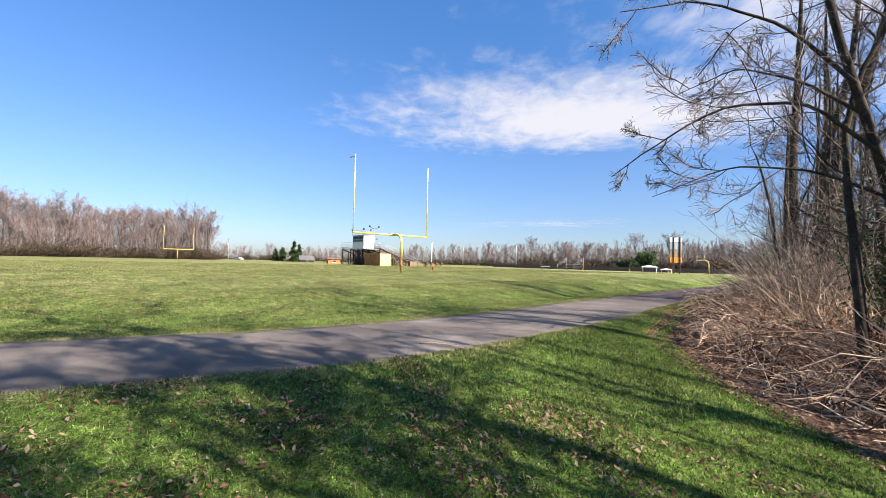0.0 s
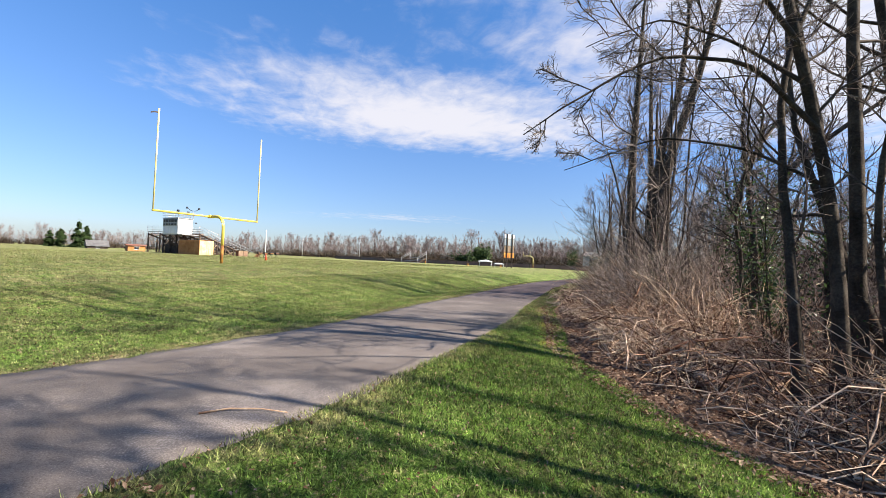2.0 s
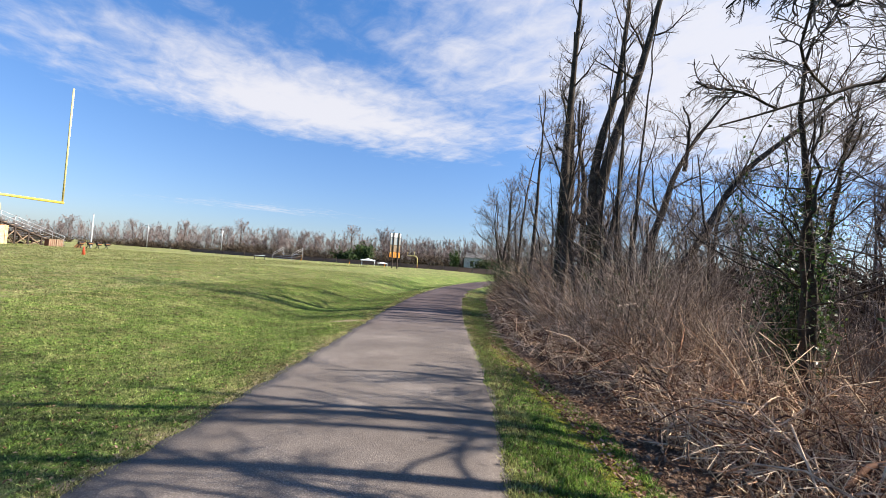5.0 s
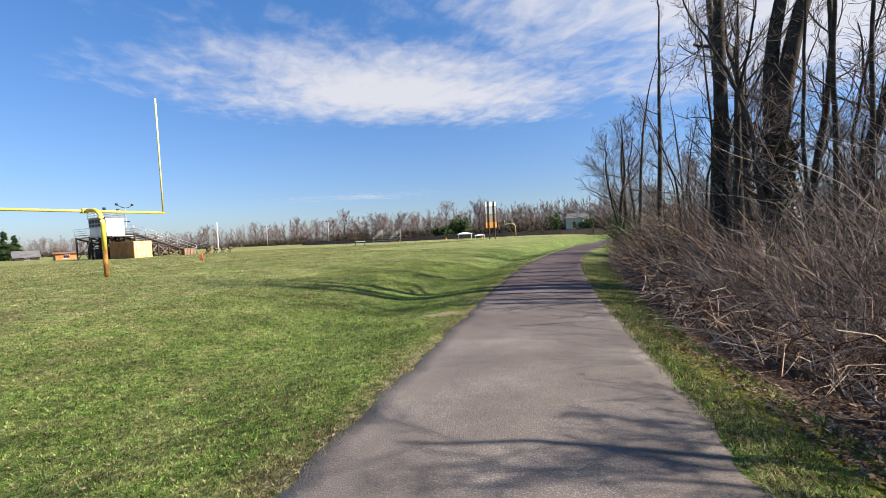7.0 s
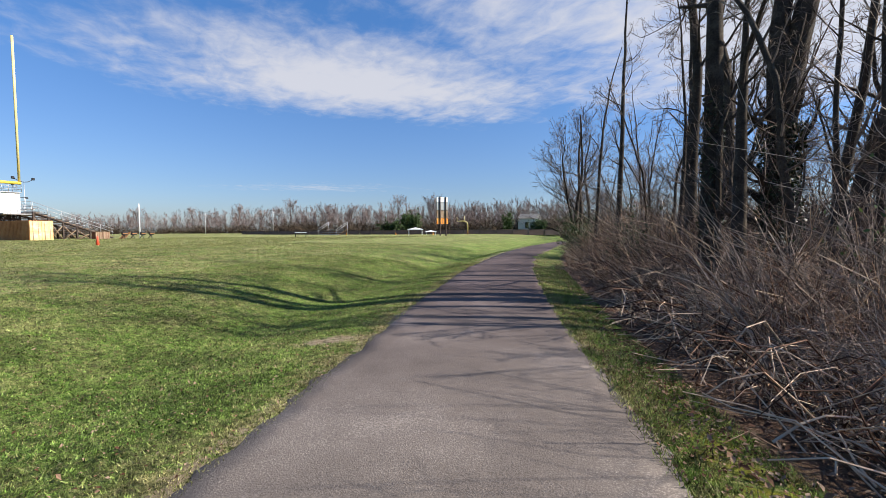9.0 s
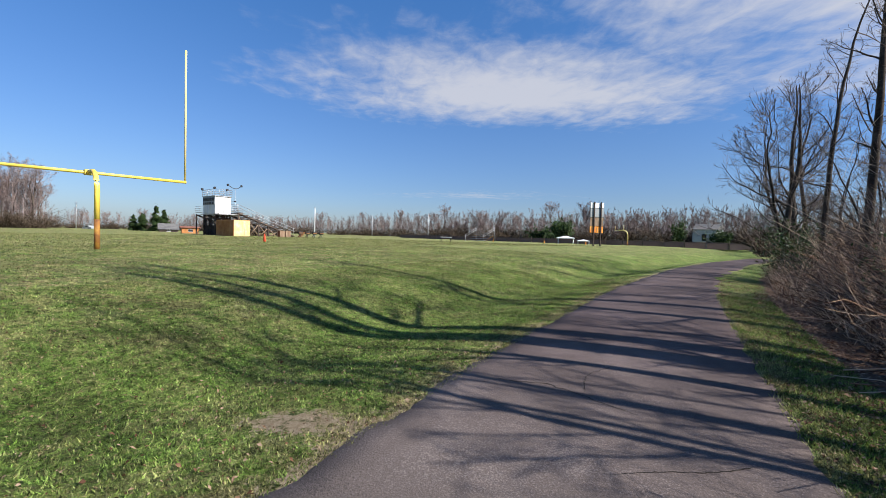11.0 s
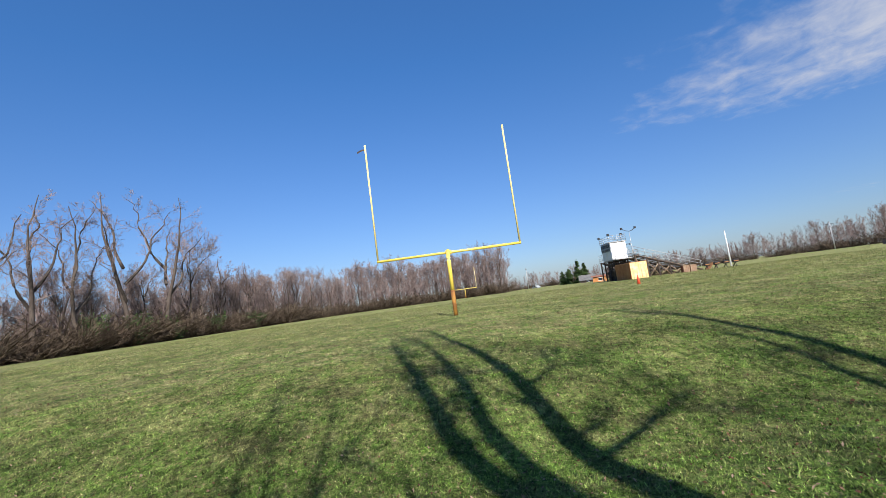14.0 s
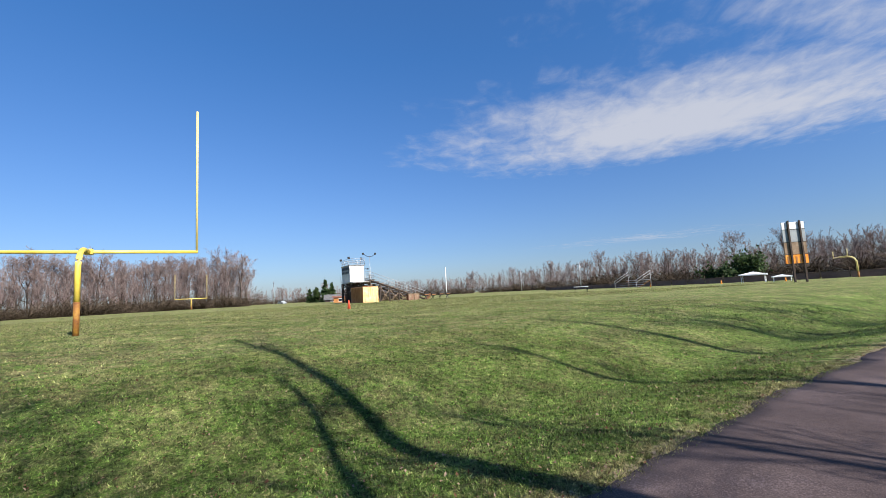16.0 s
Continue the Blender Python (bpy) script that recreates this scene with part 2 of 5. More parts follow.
class Nodes:
    """Nodes of one material that follow the place in the world."""

    def __init__(self, name):
        self.m = bpy.data.materials.new(name)
        self.m.use_nodes = True
        self.t = self.m.node_tree
        self.bsdf = self.t.nodes["Principled BSDF"]
        self.geo = self.t.nodes.new("ShaderNodeNewGeometry")

    def noise(self, scale, detail=6, rough=0.6, stretch=None):
        n = self.t.nodes.new("ShaderNodeTexNoise")
        n.inputs["Scale"].default_value, n.inputs["Detail"].default_value, n.inputs["Roughness"].default_value = scale, detail, rough
        self.t.links.new(self.geo.outputs["Position"], n.inputs[0])
        return n.outputs[0]

    def ramp(self, value, stops):
        r = self.t.nodes.new("ShaderNodeValToRGB")
        while len(r.color_ramp.elements) < len(stops):
            r.color_ramp.elements.new(0.5)
        for e, (p, c) in zip(r.color_ramp.elements, stops):
            e.position, e.color = p, (*c, 1)
        self.t.links.new(value, r.inputs[0])
        return r.outputs[0]

    def grey(self, value, a, b, lo=0.0, hi=1.0):
        return self.ramp(value, [(a, (lo, lo, lo)), (b, (hi, hi, hi))])

    def mix(self, fac, a, b, blend="MIX"):
        n = self.t.nodes.new("ShaderNodeMix")
        n.data_type, n.blend_type = "RGBA", blend
        for v, k in ((fac, 0), (a, 6), (b, 7)):
            if isinstance(v, float):
                n.inputs[k].default_value = v
            else:
                self.t.links.new(v, n.inputs[k])
        return n.outputs[2]

    def math(self, op, a, b):
        n = self.t.nodes.new("ShaderNodeMath")
        n.operation = op
        for k, v in enumerate((a, b)):
            if isinstance(v, float):
                n.inputs[k].default_value = v
            else:
                self.t.links.new(v, n.inputs[k])
        return n.outputs[0]

    def attribute(self, name):
        n = self.t.nodes.new("ShaderNodeAttribute")
        n.attribute_name = name
        return n.outputs["Fac"]

    def lawn(self):
        """Green and straw-coloured grass in tufts, drier out on the field."""
        green = self.ramp(self.noise(38, 10, 0.85), [(0.41, (0.0281, 0.0518, 0.00972)), (0.5, (0.0734, 0.132, 0.0194)), (0.59, (0.151, 0.238, 0.0497))])
        straw = self.ramp(self.noise(42, 10, 0.85), [(0.41, (0.0963, 0.0909, 0.0332)), (0.5, (0.199, 0.175, 0.0754)), (0.59, (0.35, 0.308, 0.163))])
        dry = self.math("ADD", self.grey(self.noise(0.45, 8, 0.75), 0.42, 0.64, 0.0, 0.8), self.attribute("dry"))
        tuft = self.grey(self.noise(2.2, 12, 0.82), 0.44, 0.57, 0.04, 1.0)
        fac = self.math("MINIMUM", self.math("MULTIPLY", dry, tuft), 1.0)
        blend = self.mix(self.grey(self.noise(0.9, 6, 0.7), 0.35, 0.65, 0.0, 0.4), self.mix(fac, green, straw), green)
        blend = self.mix(self.grey(self.noise(17.0, 7, 0.8), 0.53, 0.58, 0.0, 0.75), blend, straw)
        blend = self.mix(1.0, blend, self.grey(self.noise(9.0, 9, 0.85), 0.4, 0.6, 0.35, 1.65), "MULTIPLY")
        return self.mix(1.0, blend, self.grey(self.noise(0.7, 12, 0.8), 0.38, 0.62, 0.6, 1.38), "MULTIPLY")


# lawn and litter share one sheet: the dead-leaf floor lies where the "litter" attribute is high
gn = Nodes("lawn_and_leaf_litter")
GROUND = gn.m
gn.bsdf.inputs["Roughness"].default_value, gn.bsdf.inputs["Specular IOR Level"].default_value = 0.9, 0.1
soil = gn.ramp(gn.noise(14, 8, 0.75), [(0.3, (0.0469, 0.0281, 0.0188)), (0.48, (0.121, 0.0737, 0.0503)), (0.62, (0.214, 0.147, 0.104)), (0.75, (0.335, 0.275, 0.214))])
MOSS = gn.ramp(gn.noise(30, 6, 0.7), [(0.35, (0.107, 0.114, 0.01)), (0.65, (0.268, 0.248, 0.0268))])
edge = gn.math("ADD", gn.attribute("litter"), gn.grey(gn.noise(5, 5, 0.7), 0.3, 0.7, 0.0, 0.5))
earth = gn.ramp(gn.noise(18, 8, 0.75), [(0.3, (0.134, 0.104, 0.0636)), (0.5, (0.255, 0.201, 0.134)), (0.7, (0.375, 0.315, 0.228))])
cover_mix = gn.mix(gn.math("MULTIPLY", gn.attribute("moss"), gn.grey(gn.noise(6, 6, 0.7), 0.4, 0.55)), gn.mix(gn.grey(edge, 0.55, 0.75), gn.lawn(), soil), MOSS)
worn = gn.grey(gn.math("ADD", gn.attribute("bare"), gn.grey(gn.noise(9, 6, 0.75), 0.38, 0.62, 0.0, 0.7)), 0.74, 1.0)
gn.t.links.new(gn.mix(worn, cover_mix, earth), gn.bsdf.inputs["Base Color"])
gbump = gn.t.nodes.new("ShaderNodeBump")
gbump.inputs["Strength"].default_value, gbump.inputs["Distance"].default_value = 1.0, 0.06
gn.t.links.new(gn.noise(26, 8, 0.85), gbump.inputs["Height"])
gn.t.links.new(gbump.outputs[0], gn.bsdf.inputs["Normal"])

bn = Nodes("grass_blade")
BLADE = bn.m
bn.bsdf.inputs["Roughness"].default_value, bn.bsdf.inputs["Specular IOR Level"].default_value = 0.6, 0.25
shade = bn.grey(bn.geo.outputs["Random Per Island"], 0.0, 1.0, 0.3, 2.2)
blade_colour = bn.mix(1.0, bn.lawn(), shade, "MULTIPLY")
bn.t.links.new(blade_colour, bn.bsdf.inputs["Base Color"])
lit, both = bn.t.nodes.new("ShaderNodeBsdfTranslucent"), bn.t.nodes.new("ShaderNodeMixShader")
bn.t.links.new(blade_colour, lit.inputs[0])
both.inputs[0].default_value = 0.45
bn.t.links.new(bn.bsdf.outputs[0], both.inputs[1])
bn.t.links.new(lit.outputs[0], both.inputs[2])
bn.t.links.new(both.outputs[0], bn.t.nodes["Material Output"].inputs[0])

ASPHALT = material("asphalt", [(0.07, 0.0583, 0.0519), (0.106, 0.089, 0.0784), (0.129, 0.109, 0.0965), (0.223, 0.194, 0.173)], 0.5, 75, 0.9, 0.5, spread=1.1, specular=0.2)
# asphalt colour turns darker and redder from y = 9 to y = 17
at_tone = ASPHALT.node_tree.nodes.new("ShaderNodeAttribute")
at_tone.attribute_name = "deeper_tone"
dim = ASPHALT.node_tree.nodes.new("ShaderNodeMix")
dim.data_type, dim.blend_type = "RGBA", "MULTIPLY"
dim.inputs[7].default_value = (0.58, 0.5, 0.55, 1)
ASPHALT.node_tree.links.new(at_tone.outputs["Fac"], dim.inputs[0])
ASPHALT.node_tree.links.new(ASPHALT.node_tree.nodes[ASPHALT["ramp"]].outputs[0], dim.inputs[6])
ASPHALT.node_tree.links.new(dim.outputs[2], ASPHALT.node_tree.nodes["Principled BSDF"].inputs["Base Color"])


# ---------------------------------------------------------------- mesh helpers
def link_mesh(name, verts, faces, mat, parent=None, label="", smooth=False):
    """One mesh object from arrays of points and of equal-sided faces."""
    verts, faces = np.asarray(verts, np.float32), np.asarray(faces, np.int32)
    me = bpy.data.meshes.new(name)
    n, k = faces.shape
    me.vertices.add(len(verts))
    me.vertices.foreach_set("co", verts.ravel())
    me.loops.add(n * k)
    me.loops.foreach_set("vertex_index", faces.ravel())
    me.polygons.add(n)
    me.polygons.foreach_set("loop_start", np.arange(0, n * k, k, dtype=np.int32))
    me.polygons.foreach_set("loop_total", np.full(n, k, np.int32))
    me.update(calc_edges=True)
    me.polygons.foreach_set("use_smooth", np.full(n, smooth))
    me.materials.append(mat)
    ob = new(name, me)
    ob.parent = parent
    if label:
        tagged(ob, label)
    return ob


def part(name, bm, mat, parent=None, label=""):
    me = bpy.data.meshes.new(name)
    bm.to_mesh(me)
    bm.free()
    me.materials.append(mat)
    ob = new(name, me)
    ob.parent = parent
    if label:
        tagged(ob, label)
    return ob


def thing(name, at, turn, label, category, group="", kind=""):
    ob = new(name)
    ob.matrix_world = pose(*at, 0, 0, turn)
    return tagged(ob, label, category, group, kind)


def add_box(bm, x0, y0, z0, x1, y1, z1, bevel=0.0, turn=None):
    made = bmesh.ops.create_cube(bm, size=1)["verts"]
    m = Matrix.LocRotScale(((x0 + x1) / 2, (y0 + y1) / 2, (z0 + z1) / 2), None, (x1 - x0, y1 - y0, z1 - z0))
    bmesh.ops.transform(bm, matrix=m, verts=made)
    if bevel:
        edges = list({e for v in made for e in v.link_edges})
        bmesh.ops.bevel(bm, geom=edges, offset=bevel, segments=1, affect="EDGES")
    return bm


def box(x0, y0, z0, x1, y1, z1, bevel=0.01):
    return add_box(bmesh.new(), x0, y0, z0, x1, y1, z1, bevel)


def tubes(P, R, sides=3):
    """Points and quads of many tubes of one length: P is tubes x rings x 3, R their radii."""
    n, k, _ = P.shape
    tan = np.gradient(P, axis=1)
    tan /= np.linalg.norm(tan, axis=2, keepdims=True) + 1e-9
    ref = np.where(np.abs(tan[..., 2:3]) > 0.9, np.array([1.0, 0, 0]), np.array([0, 0, 1.0]))
    u = np.cross(tan, ref)
    u /= np.linalg.norm(u, axis=2, keepdims=True) + 1e-9
    v = np.cross(tan, u)
    a = np.arange(sides) * 2 * np.pi / sides
    ring = u[:, :, None] * np.cos(a)[:, None] + v[:, :, None] * np.sin(a)[:, None]
    verts = (P[:, :, None] + ring * R[:, :, None, None]).reshape(-1, 3)
    i = np.arange(n)[:, None, None] * k * sides + np.arange(k - 1)[None, :, None] * sides
    s = np.arange(sides)
    t = (s + 1) % sides
    faces = np.stack([i + s, i + t, i + t + sides, i + s + sides], -1).reshape(-1, 4)
    return verts, faces


def slivers(P, R, rng):
    """Points and quads of many thin flat twigs, each turned its own way: for the finest growth of far woods."""
    n, k, _ = P.shape
    side = np.cross(P[:, -1] - P[:, 0], rng.normal(size=(n, 3)))
    side /= np.linalg.norm(side, axis=1, keepdims=True) + 1e-9
    off = side[:, None] * R[..., None] * 1.3
    verts = np.stack([P - off, P + off], 2).reshape(-1, 3)
    i = np.arange(n)[:, None] * k * 2 + np.arange(k - 1)[None] * 2
    return verts, np.stack([i, i + 1, i + 3, i + 2], -1).reshape(-1, 4)


def pipe(points, radius, sides=8):
    """A bmesh of one pipe, capped, through the given points."""
    P = np.array(points, float)[None]
    R = np.full(P.shape[:2], radius) if np.isscalar(radius) else np.array(radius, float)[None]
    verts, faces = tubes(P, R, sides)
    bm = bmesh.new()
    vs = [bm.verts.new(c) for c in verts]
    for f in faces:
        bm.faces.new([vs[j] for j in f]).smooth = True
    bm.faces.new(vs[:sides])
    bm.faces.new(vs[-sides:][::-1])
    bmesh.ops.recalc_face_normals(bm, faces=bm.faces)
    return bm


def merge(sets):
    verts, faces, off = [], [], 0
    for v, f in sets:
        verts.append(v)
        faces.append(f + off)
        off += len(v)
    return np.concatenate(verts), np.concatenate(faces)


# ---------------------------------------------------------------- lie of the land
def smooth_line(ys, xs, width=2.0):
    fine = np.arange(ys[0] - 20, ys[-1] + 20, 0.1)
    line = np.interp(fine, ys, xs)
    line += (fine < ys[0]) * (fine - ys[0]) * (xs[1] - xs[0]) / (ys[1] - ys[0])
    line += (fine > ys[-1]) * (fine - ys[-1]) * (xs[-1] - xs[-2]) / (ys[-1] - ys[-2])
    k = np.hanning(int(width / 0.1) * 2 + 1)
    pad = len(k) // 2
    return fine[pad:-pad], np.convolve(line, k / k.sum(), "valid")


LEFT = smooth_line([-14, -5, -3.1, -2.2, -0.7, 1.3, 4, 7, 11, 15, 18, 22, 25, 28.5, 35, 45, 60],
                   [-9.6, -4.4, -3.4, -2.95, -2.25, -1.75, -1.37, -1.2, -1.05, -0.95, -0.68, -0.35, 0.0, 0.65, 1.75, 4.2, 9.5])
RIGHT = smooth_line([-14, -5, -4.1, -3.3, -2.4, -0.9, 0.4, 2.1, 4.2, 6, 9, 14, 19, 23.6, 28, 33, 45, 60],
                    [-6.0, -0.85, -0.42, 0.02, 0.42, 0.86, 1.08, 1.38, 1.65, 1.75, 1.78, 1.93, 2.2, 2.5, 3.0, 3.9, 6.9, 12.2])
BRUSH = smooth_line([-30, -8, -4, -0.9, -0.5, 0.55, 1.9, 3.3, 5.2, 7.3, 9.6, 13, 17, 23.6, 33, 45, 60],
                    [16, 10, 7.5, 5.4, 4.75, 3.95, 3.3, 2.8, 2.75, 2.6, 2.45, 2.7, 3.0, 3.6, 5.1, 8.4, 14], 0.8)


def along(line, y):
    return np.interp(y, line[0], line[1])


def path_height(y):
    return np.interp(y, [-40, -3, 0, 8, 14, 60], [0.12, 0.17, 0.2, 0.2, 0.09, 0.12])


def height(x, y):
    x, y = np.broadcast_arrays(np.asarray(x, float), np.asarray(y, float))
    z0 = path_height(y)
    depth = np.interp(y, [0, 5, 9, 12, 20, 26, 40, 60], [0.02, 0.08, 0.2, 0.27, 0.26, 0.32, 0.45, 0.2])
    out = np.zeros_like(x)
    for shift in (-0.5, -0.25, 0.0, 0.25, 0.5):
        s = along(LEFT, y) - x + shift
        nodes = [0.2, 0.6, 2.3, 4.2, 6.4, 10.0, 16.0]
        zs = [z0, z0 - 0.03, z0 - depth, 0.2 + 0 * z0, 0.44 + 0 * z0, 0.58 + 0 * z0, 0.68 + 0 * z0]
        z = zs[0].copy()
        for a, b, za, zb in zip(nodes, nodes[1:], zs, zs[1:]):
            z += (zb - za) * np.clip((s - a) / (b - a), 0, 1)
        out += z / 5
    right = np.clip(x - along(RIGHT, y) - 0.1, 0, 5.5)
    out -= 0.095 * right
    out += 0.012 * np.sin(x * 2.1 + 1.3 * np.sin(y * 1.7)) * np.clip(np.abs(x - 0.4) - 1.6, 0, 1)
    return out


def steps(lo, hi, fine, reach):
    mid = np.arange(lo, hi + fine / 2, fine)
    grow = fine * np.cumsum(1.16 ** np.arange(1, 80))
    grow = grow[grow < reach]
    return np.concatenate([lo - grow[::-1], mid, hi + grow])


gx, gy = steps(-13, 9, 0.2, 2500), steps(-12, 46, 0.25, 2500)
X, Y = np.meshgrid(gx, gy)
on_path = (X > along(LEFT, Y) + 0.36) & (X < along(RIGHT, Y) - 0.36)
Z = height(X, Y) - 0.05 * on_path
ni, nj = X.shape
idx = np.arange(ni * nj).reshape(ni, nj)
quads = np.stack([idx[:-1, :-1], idx[:-1, 1:], idx[1:, 1:], idx[1:, :-1]], -1).reshape(-1, 4)
ground = link_mesh("ground", np.stack([X, Y, Z], -1).reshape(-1, 3), quads, GROUND, smooth=True)
tagged(ground, "mown spring lawn with straw patches and leaf-littered wood floor", "ground", kind="structure")
litter = np.clip((X - along(BRUSH, Y)) / 0.8 + 0.35, 0, 1) * (X > 0)
litter *= (Y > -60) & (Y < 75)


def bare_patch(x, y):
    return np.exp(-(((x + 1.62 - 0.4 * (y - 12.35)) / 0.46) ** 2) - ((y - 12.35) / 0.27) ** 2)


def dryness(x, y):
    s, r = along(LEFT, y) - x, x - along(RIGHT, y)
    field = (np.clip((s - 2.5) / 8, 0, 0.95) + np.clip((s - 14) / 20, 0, 0.6)) * (s > 0)
    return 0.12 * (s > 0) - 0.4 * (r > 0.35) * np.clip((7 - y) / 3, -0.5, 1) + field + 1.8 * np.exp(-((s / 0.28) ** 2)) + 0.9 * np.exp(-((r / 0.3) ** 2)) + 1.6 * bare_patch(x, y)


def mossiness(x, y):
    return np.exp(-(((x - along(BRUSH, y) + 0.22) / 0.24) ** 2)) * np.clip((y - 2) / 1.5, 0, 1) * np.clip((12 - y) / 3, 0, 1)


dry, moss = dryness(X, Y), mossiness(X, Y)
for key, values in (("litter", litter), ("dry", dry), ("moss", moss), ("bare", bare_patch(X, Y) + 0.75 * np.exp(-(((along(LEFT, Y) - X - 0.02) / 0.14) ** 2)))):
    at = ground.data.attributes.new(key, "FLOAT", "POINT")
    at.data.foreach_set("value", values.ravel().astype(np.float32))

# asphalt path with crumbling edges
rng = np.random.default_rng(5)
ys = np.arange(-13.5, 59, 0.12)
jag = lambda: np.convolve(rng.normal(0, 0.06, len(ys) + 6), np.ones(3) / 3, "valid")[: len(ys)]
xl, xr = along(LEFT, ys) + jag(), along(RIGHT, ys) + jag()
cols = np.linspace(0, 1, 13)
PX = xl[:, None] + (xr - xl)[:, None] * cols
PY = np.repeat(ys[:, None], 13, 1)
PZ = path_height(ys)[:, None] + 0.02 * (1 - (2 * cols - 1) ** 2)[None] + 0.004
top = np.stack([PX, PY, PZ], -1)
skirt_l, skirt_r = top[:, :1].copy(), top[:, -1:].copy()
skirt_l[..., 0] -= 0.03
skirt_r[..., 0] += 0.03
skirt_l[..., 2] -= 0.06
skirt_r[..., 2] -= 0.06
strip = np.concatenate([skirt_l, top, skirt_r], 1)
idx = np.arange(strip.shape[0] * 15).reshape(-1, 15)
quads = np.stack([idx[:-1, :-1], idx[:-1, 1:], idx[1:, 1:], idx[1:, :-1]], -1).reshape(-1, 4)
tagged(link_mesh("pavement", strip.reshape(-1, 3), quads, ASPHALT, smooth=True),
       "worn grey asphalt footpath with crumbling edges", "path", kind="structure")


pavement = bpy.data.objects["pavement"]
pavement.data.attributes.new("deeper_tone", "FLOAT", "POINT").data.foreach_set("value", np.interp(strip[..., 1].ravel(), [9, 13, 17], [0, 0.55, 1]).astype(np.float32))
CRACK = material("crack_dirt", [(0.0134, 0.0114, 0.00938), (0.0268, 0.0228, 0.0188)], 3, 40, 0.95, 0, specular=0.1)


def crack(points, wide, seed):
    """A ragged dark crack along the path, between the given plan points."""
    rng = np.random.default_rng(seed)
    p = np.array(points, float)
    d = np.r_[0, np.cumsum(np.linalg.norm(np.diff(p, axis=0), axis=1))]
    u = np.arange(0, d[-1], 0.035)
    x, y = np.interp(u, d, p[:, 0]), np.interp(u, d, p[:, 1])
    wob = np.convolve(rng.normal(0, 0.03, len(u) + 8), np.ones(9) / 4, "valid")
    x, y = x + wob, y + wob[::-1] * 0.7
    c = (x - along(LEFT, y)) / (along(RIGHT, y) - along(LEFT, y))
    z = path_height(y) + 0.02 * (1 - (2 * c - 1) ** 2) + 0.0075
    dx, dy = np.gradient(x), np.gradient(y)
    n = np.hypot(dx, dy) + 1e-9
    w = wide * (0.35 + rng.random(len(u))) * np.minimum(1, 6 * np.minimum(np.arange(len(u)), np.arange(len(u))[::-1]) / len(u))
    a = np.stack([x - dy / n * w, y + dx / n * w, z], 1)
    b = np.stack([x + dy / n * w, y - dx / n * w, z], 1)
    k = np.arange(len(u) - 1)
    faces = np.stack([k, k + len(u), k + len(u) + 1, k + 1], 1)
    link_mesh("crack", np.concatenate([a, b]), faces, CRACK, pavement)


crack([(-0.75, 14.05), (0.0, 14.12), (0.4, 13.93), (0.8, 13.69)], 0.006, 1)
crack([(0.3, 13.98), (0.25, 14.6), (0.5, 15.2)], 0.004, 2)
crack([(0.6, 12.6), (1.1, 12.9), (1.6, 13.3)], 0.004, 3)
crack([(0.2, 18.4), (0.7, 17.7), (0.9, 17.0), (1.5, 16.5)], 0.005, 4)


# ---------------------------------------------------------------- plants
def sprout(P, R, n, t0, t1, length, spread, rings, lift, crook, ratio, rng, fall=0.55):
    """n shoots on each of the given stems. length: metres at the stem's foot, less towards its tip by fall."""
    N, K, _ = P.shape
    t = t0 + (t1 - t0) * (np.arange(n)[None] + rng.random((N, n))) / n
    f = t * (K - 1)
    i = np.minimum(f.astype(int), K - 2)
    w = (f - i)[..., None]
    rows = np.arange(N)[:, None]
    start = P[rows, i] * (1 - w) + P[rows, i + 1] * w
    rad = R[rows, i] * (1 - w[..., 0]) + R[rows, i + 1] * w[..., 0]
    tan = P[rows, i + 1] - P[rows, i]
    tan /= np.linalg.norm(tan, axis=-1, keepdims=True) + 1e-9
    side = rng.normal(size=tan.shape)
    side -= (side * tan).sum(-1, keepdims=True) * tan
    side /= np.linalg.norm(side, axis=-1, keepdims=True) + 1e-9
    ang = spread * (0.6 + 0.8 * rng.random((N, n, 1)))
    d = (tan * np.cos(ang) + side * np.sin(ang)).reshape(-1, 3)
    size = np.asarray(length, float)
    size = np.broadcast_to(size[:, None] if size.ndim else size, (N, n))
    size = (size * (1 - fall * t) * (0.55 + 0.75 * rng.random((N, n)))).ravel()
    pts = [start.reshape(-1, 3)]
    for _ in range(rings - 1):
        d = d + rng.normal(0, crook, d.shape) + np.array([0, 0, lift])
        d /= np.linalg.norm(d, axis=-1, keepdims=True)
        pts.append(pts[-1] + d * (size / (rings - 1))[:, None])
    Q = np.stack(pts, 1)
    r0 = rad.ravel() * ratio
    return Q, r0[:, None] * np.linspace(1, 0.18, rings)[None], size


def stem(points, r0, r1, rings, rng, crook=0.06):
    """A bent stem through the given points."""
    p = np.array(points, float)
    t = np.r_[0, np.cumsum(np.linalg.norm(np.diff(p, axis=0), axis=1))]
    u = np.linspace(0, t[-1], rings)
    q = np.stack([np.interp(u, t, p[:, k]) for k in range(3)], 1)
    q[1:-1] = 0.25 * q[:-2] + 0.5 * q[1:-1] + 0.25 * q[2:]
    q[1:, :2] += np.cumsum(rng.normal(0, crook, (rings - 1, 2)), 0) * np.linspace(0, 1, rings - 1)[:, None]
    w = np.linspace(0, 1, rings)
    flare = 0.5 * r0 * np.exp(-w * 25) * (p[0, 2] < 0.3)
    return q[None], (r0 + (r1 - r0) * w ** (1.05 if r0 > 0.12 else 0.9) + flare)[None]


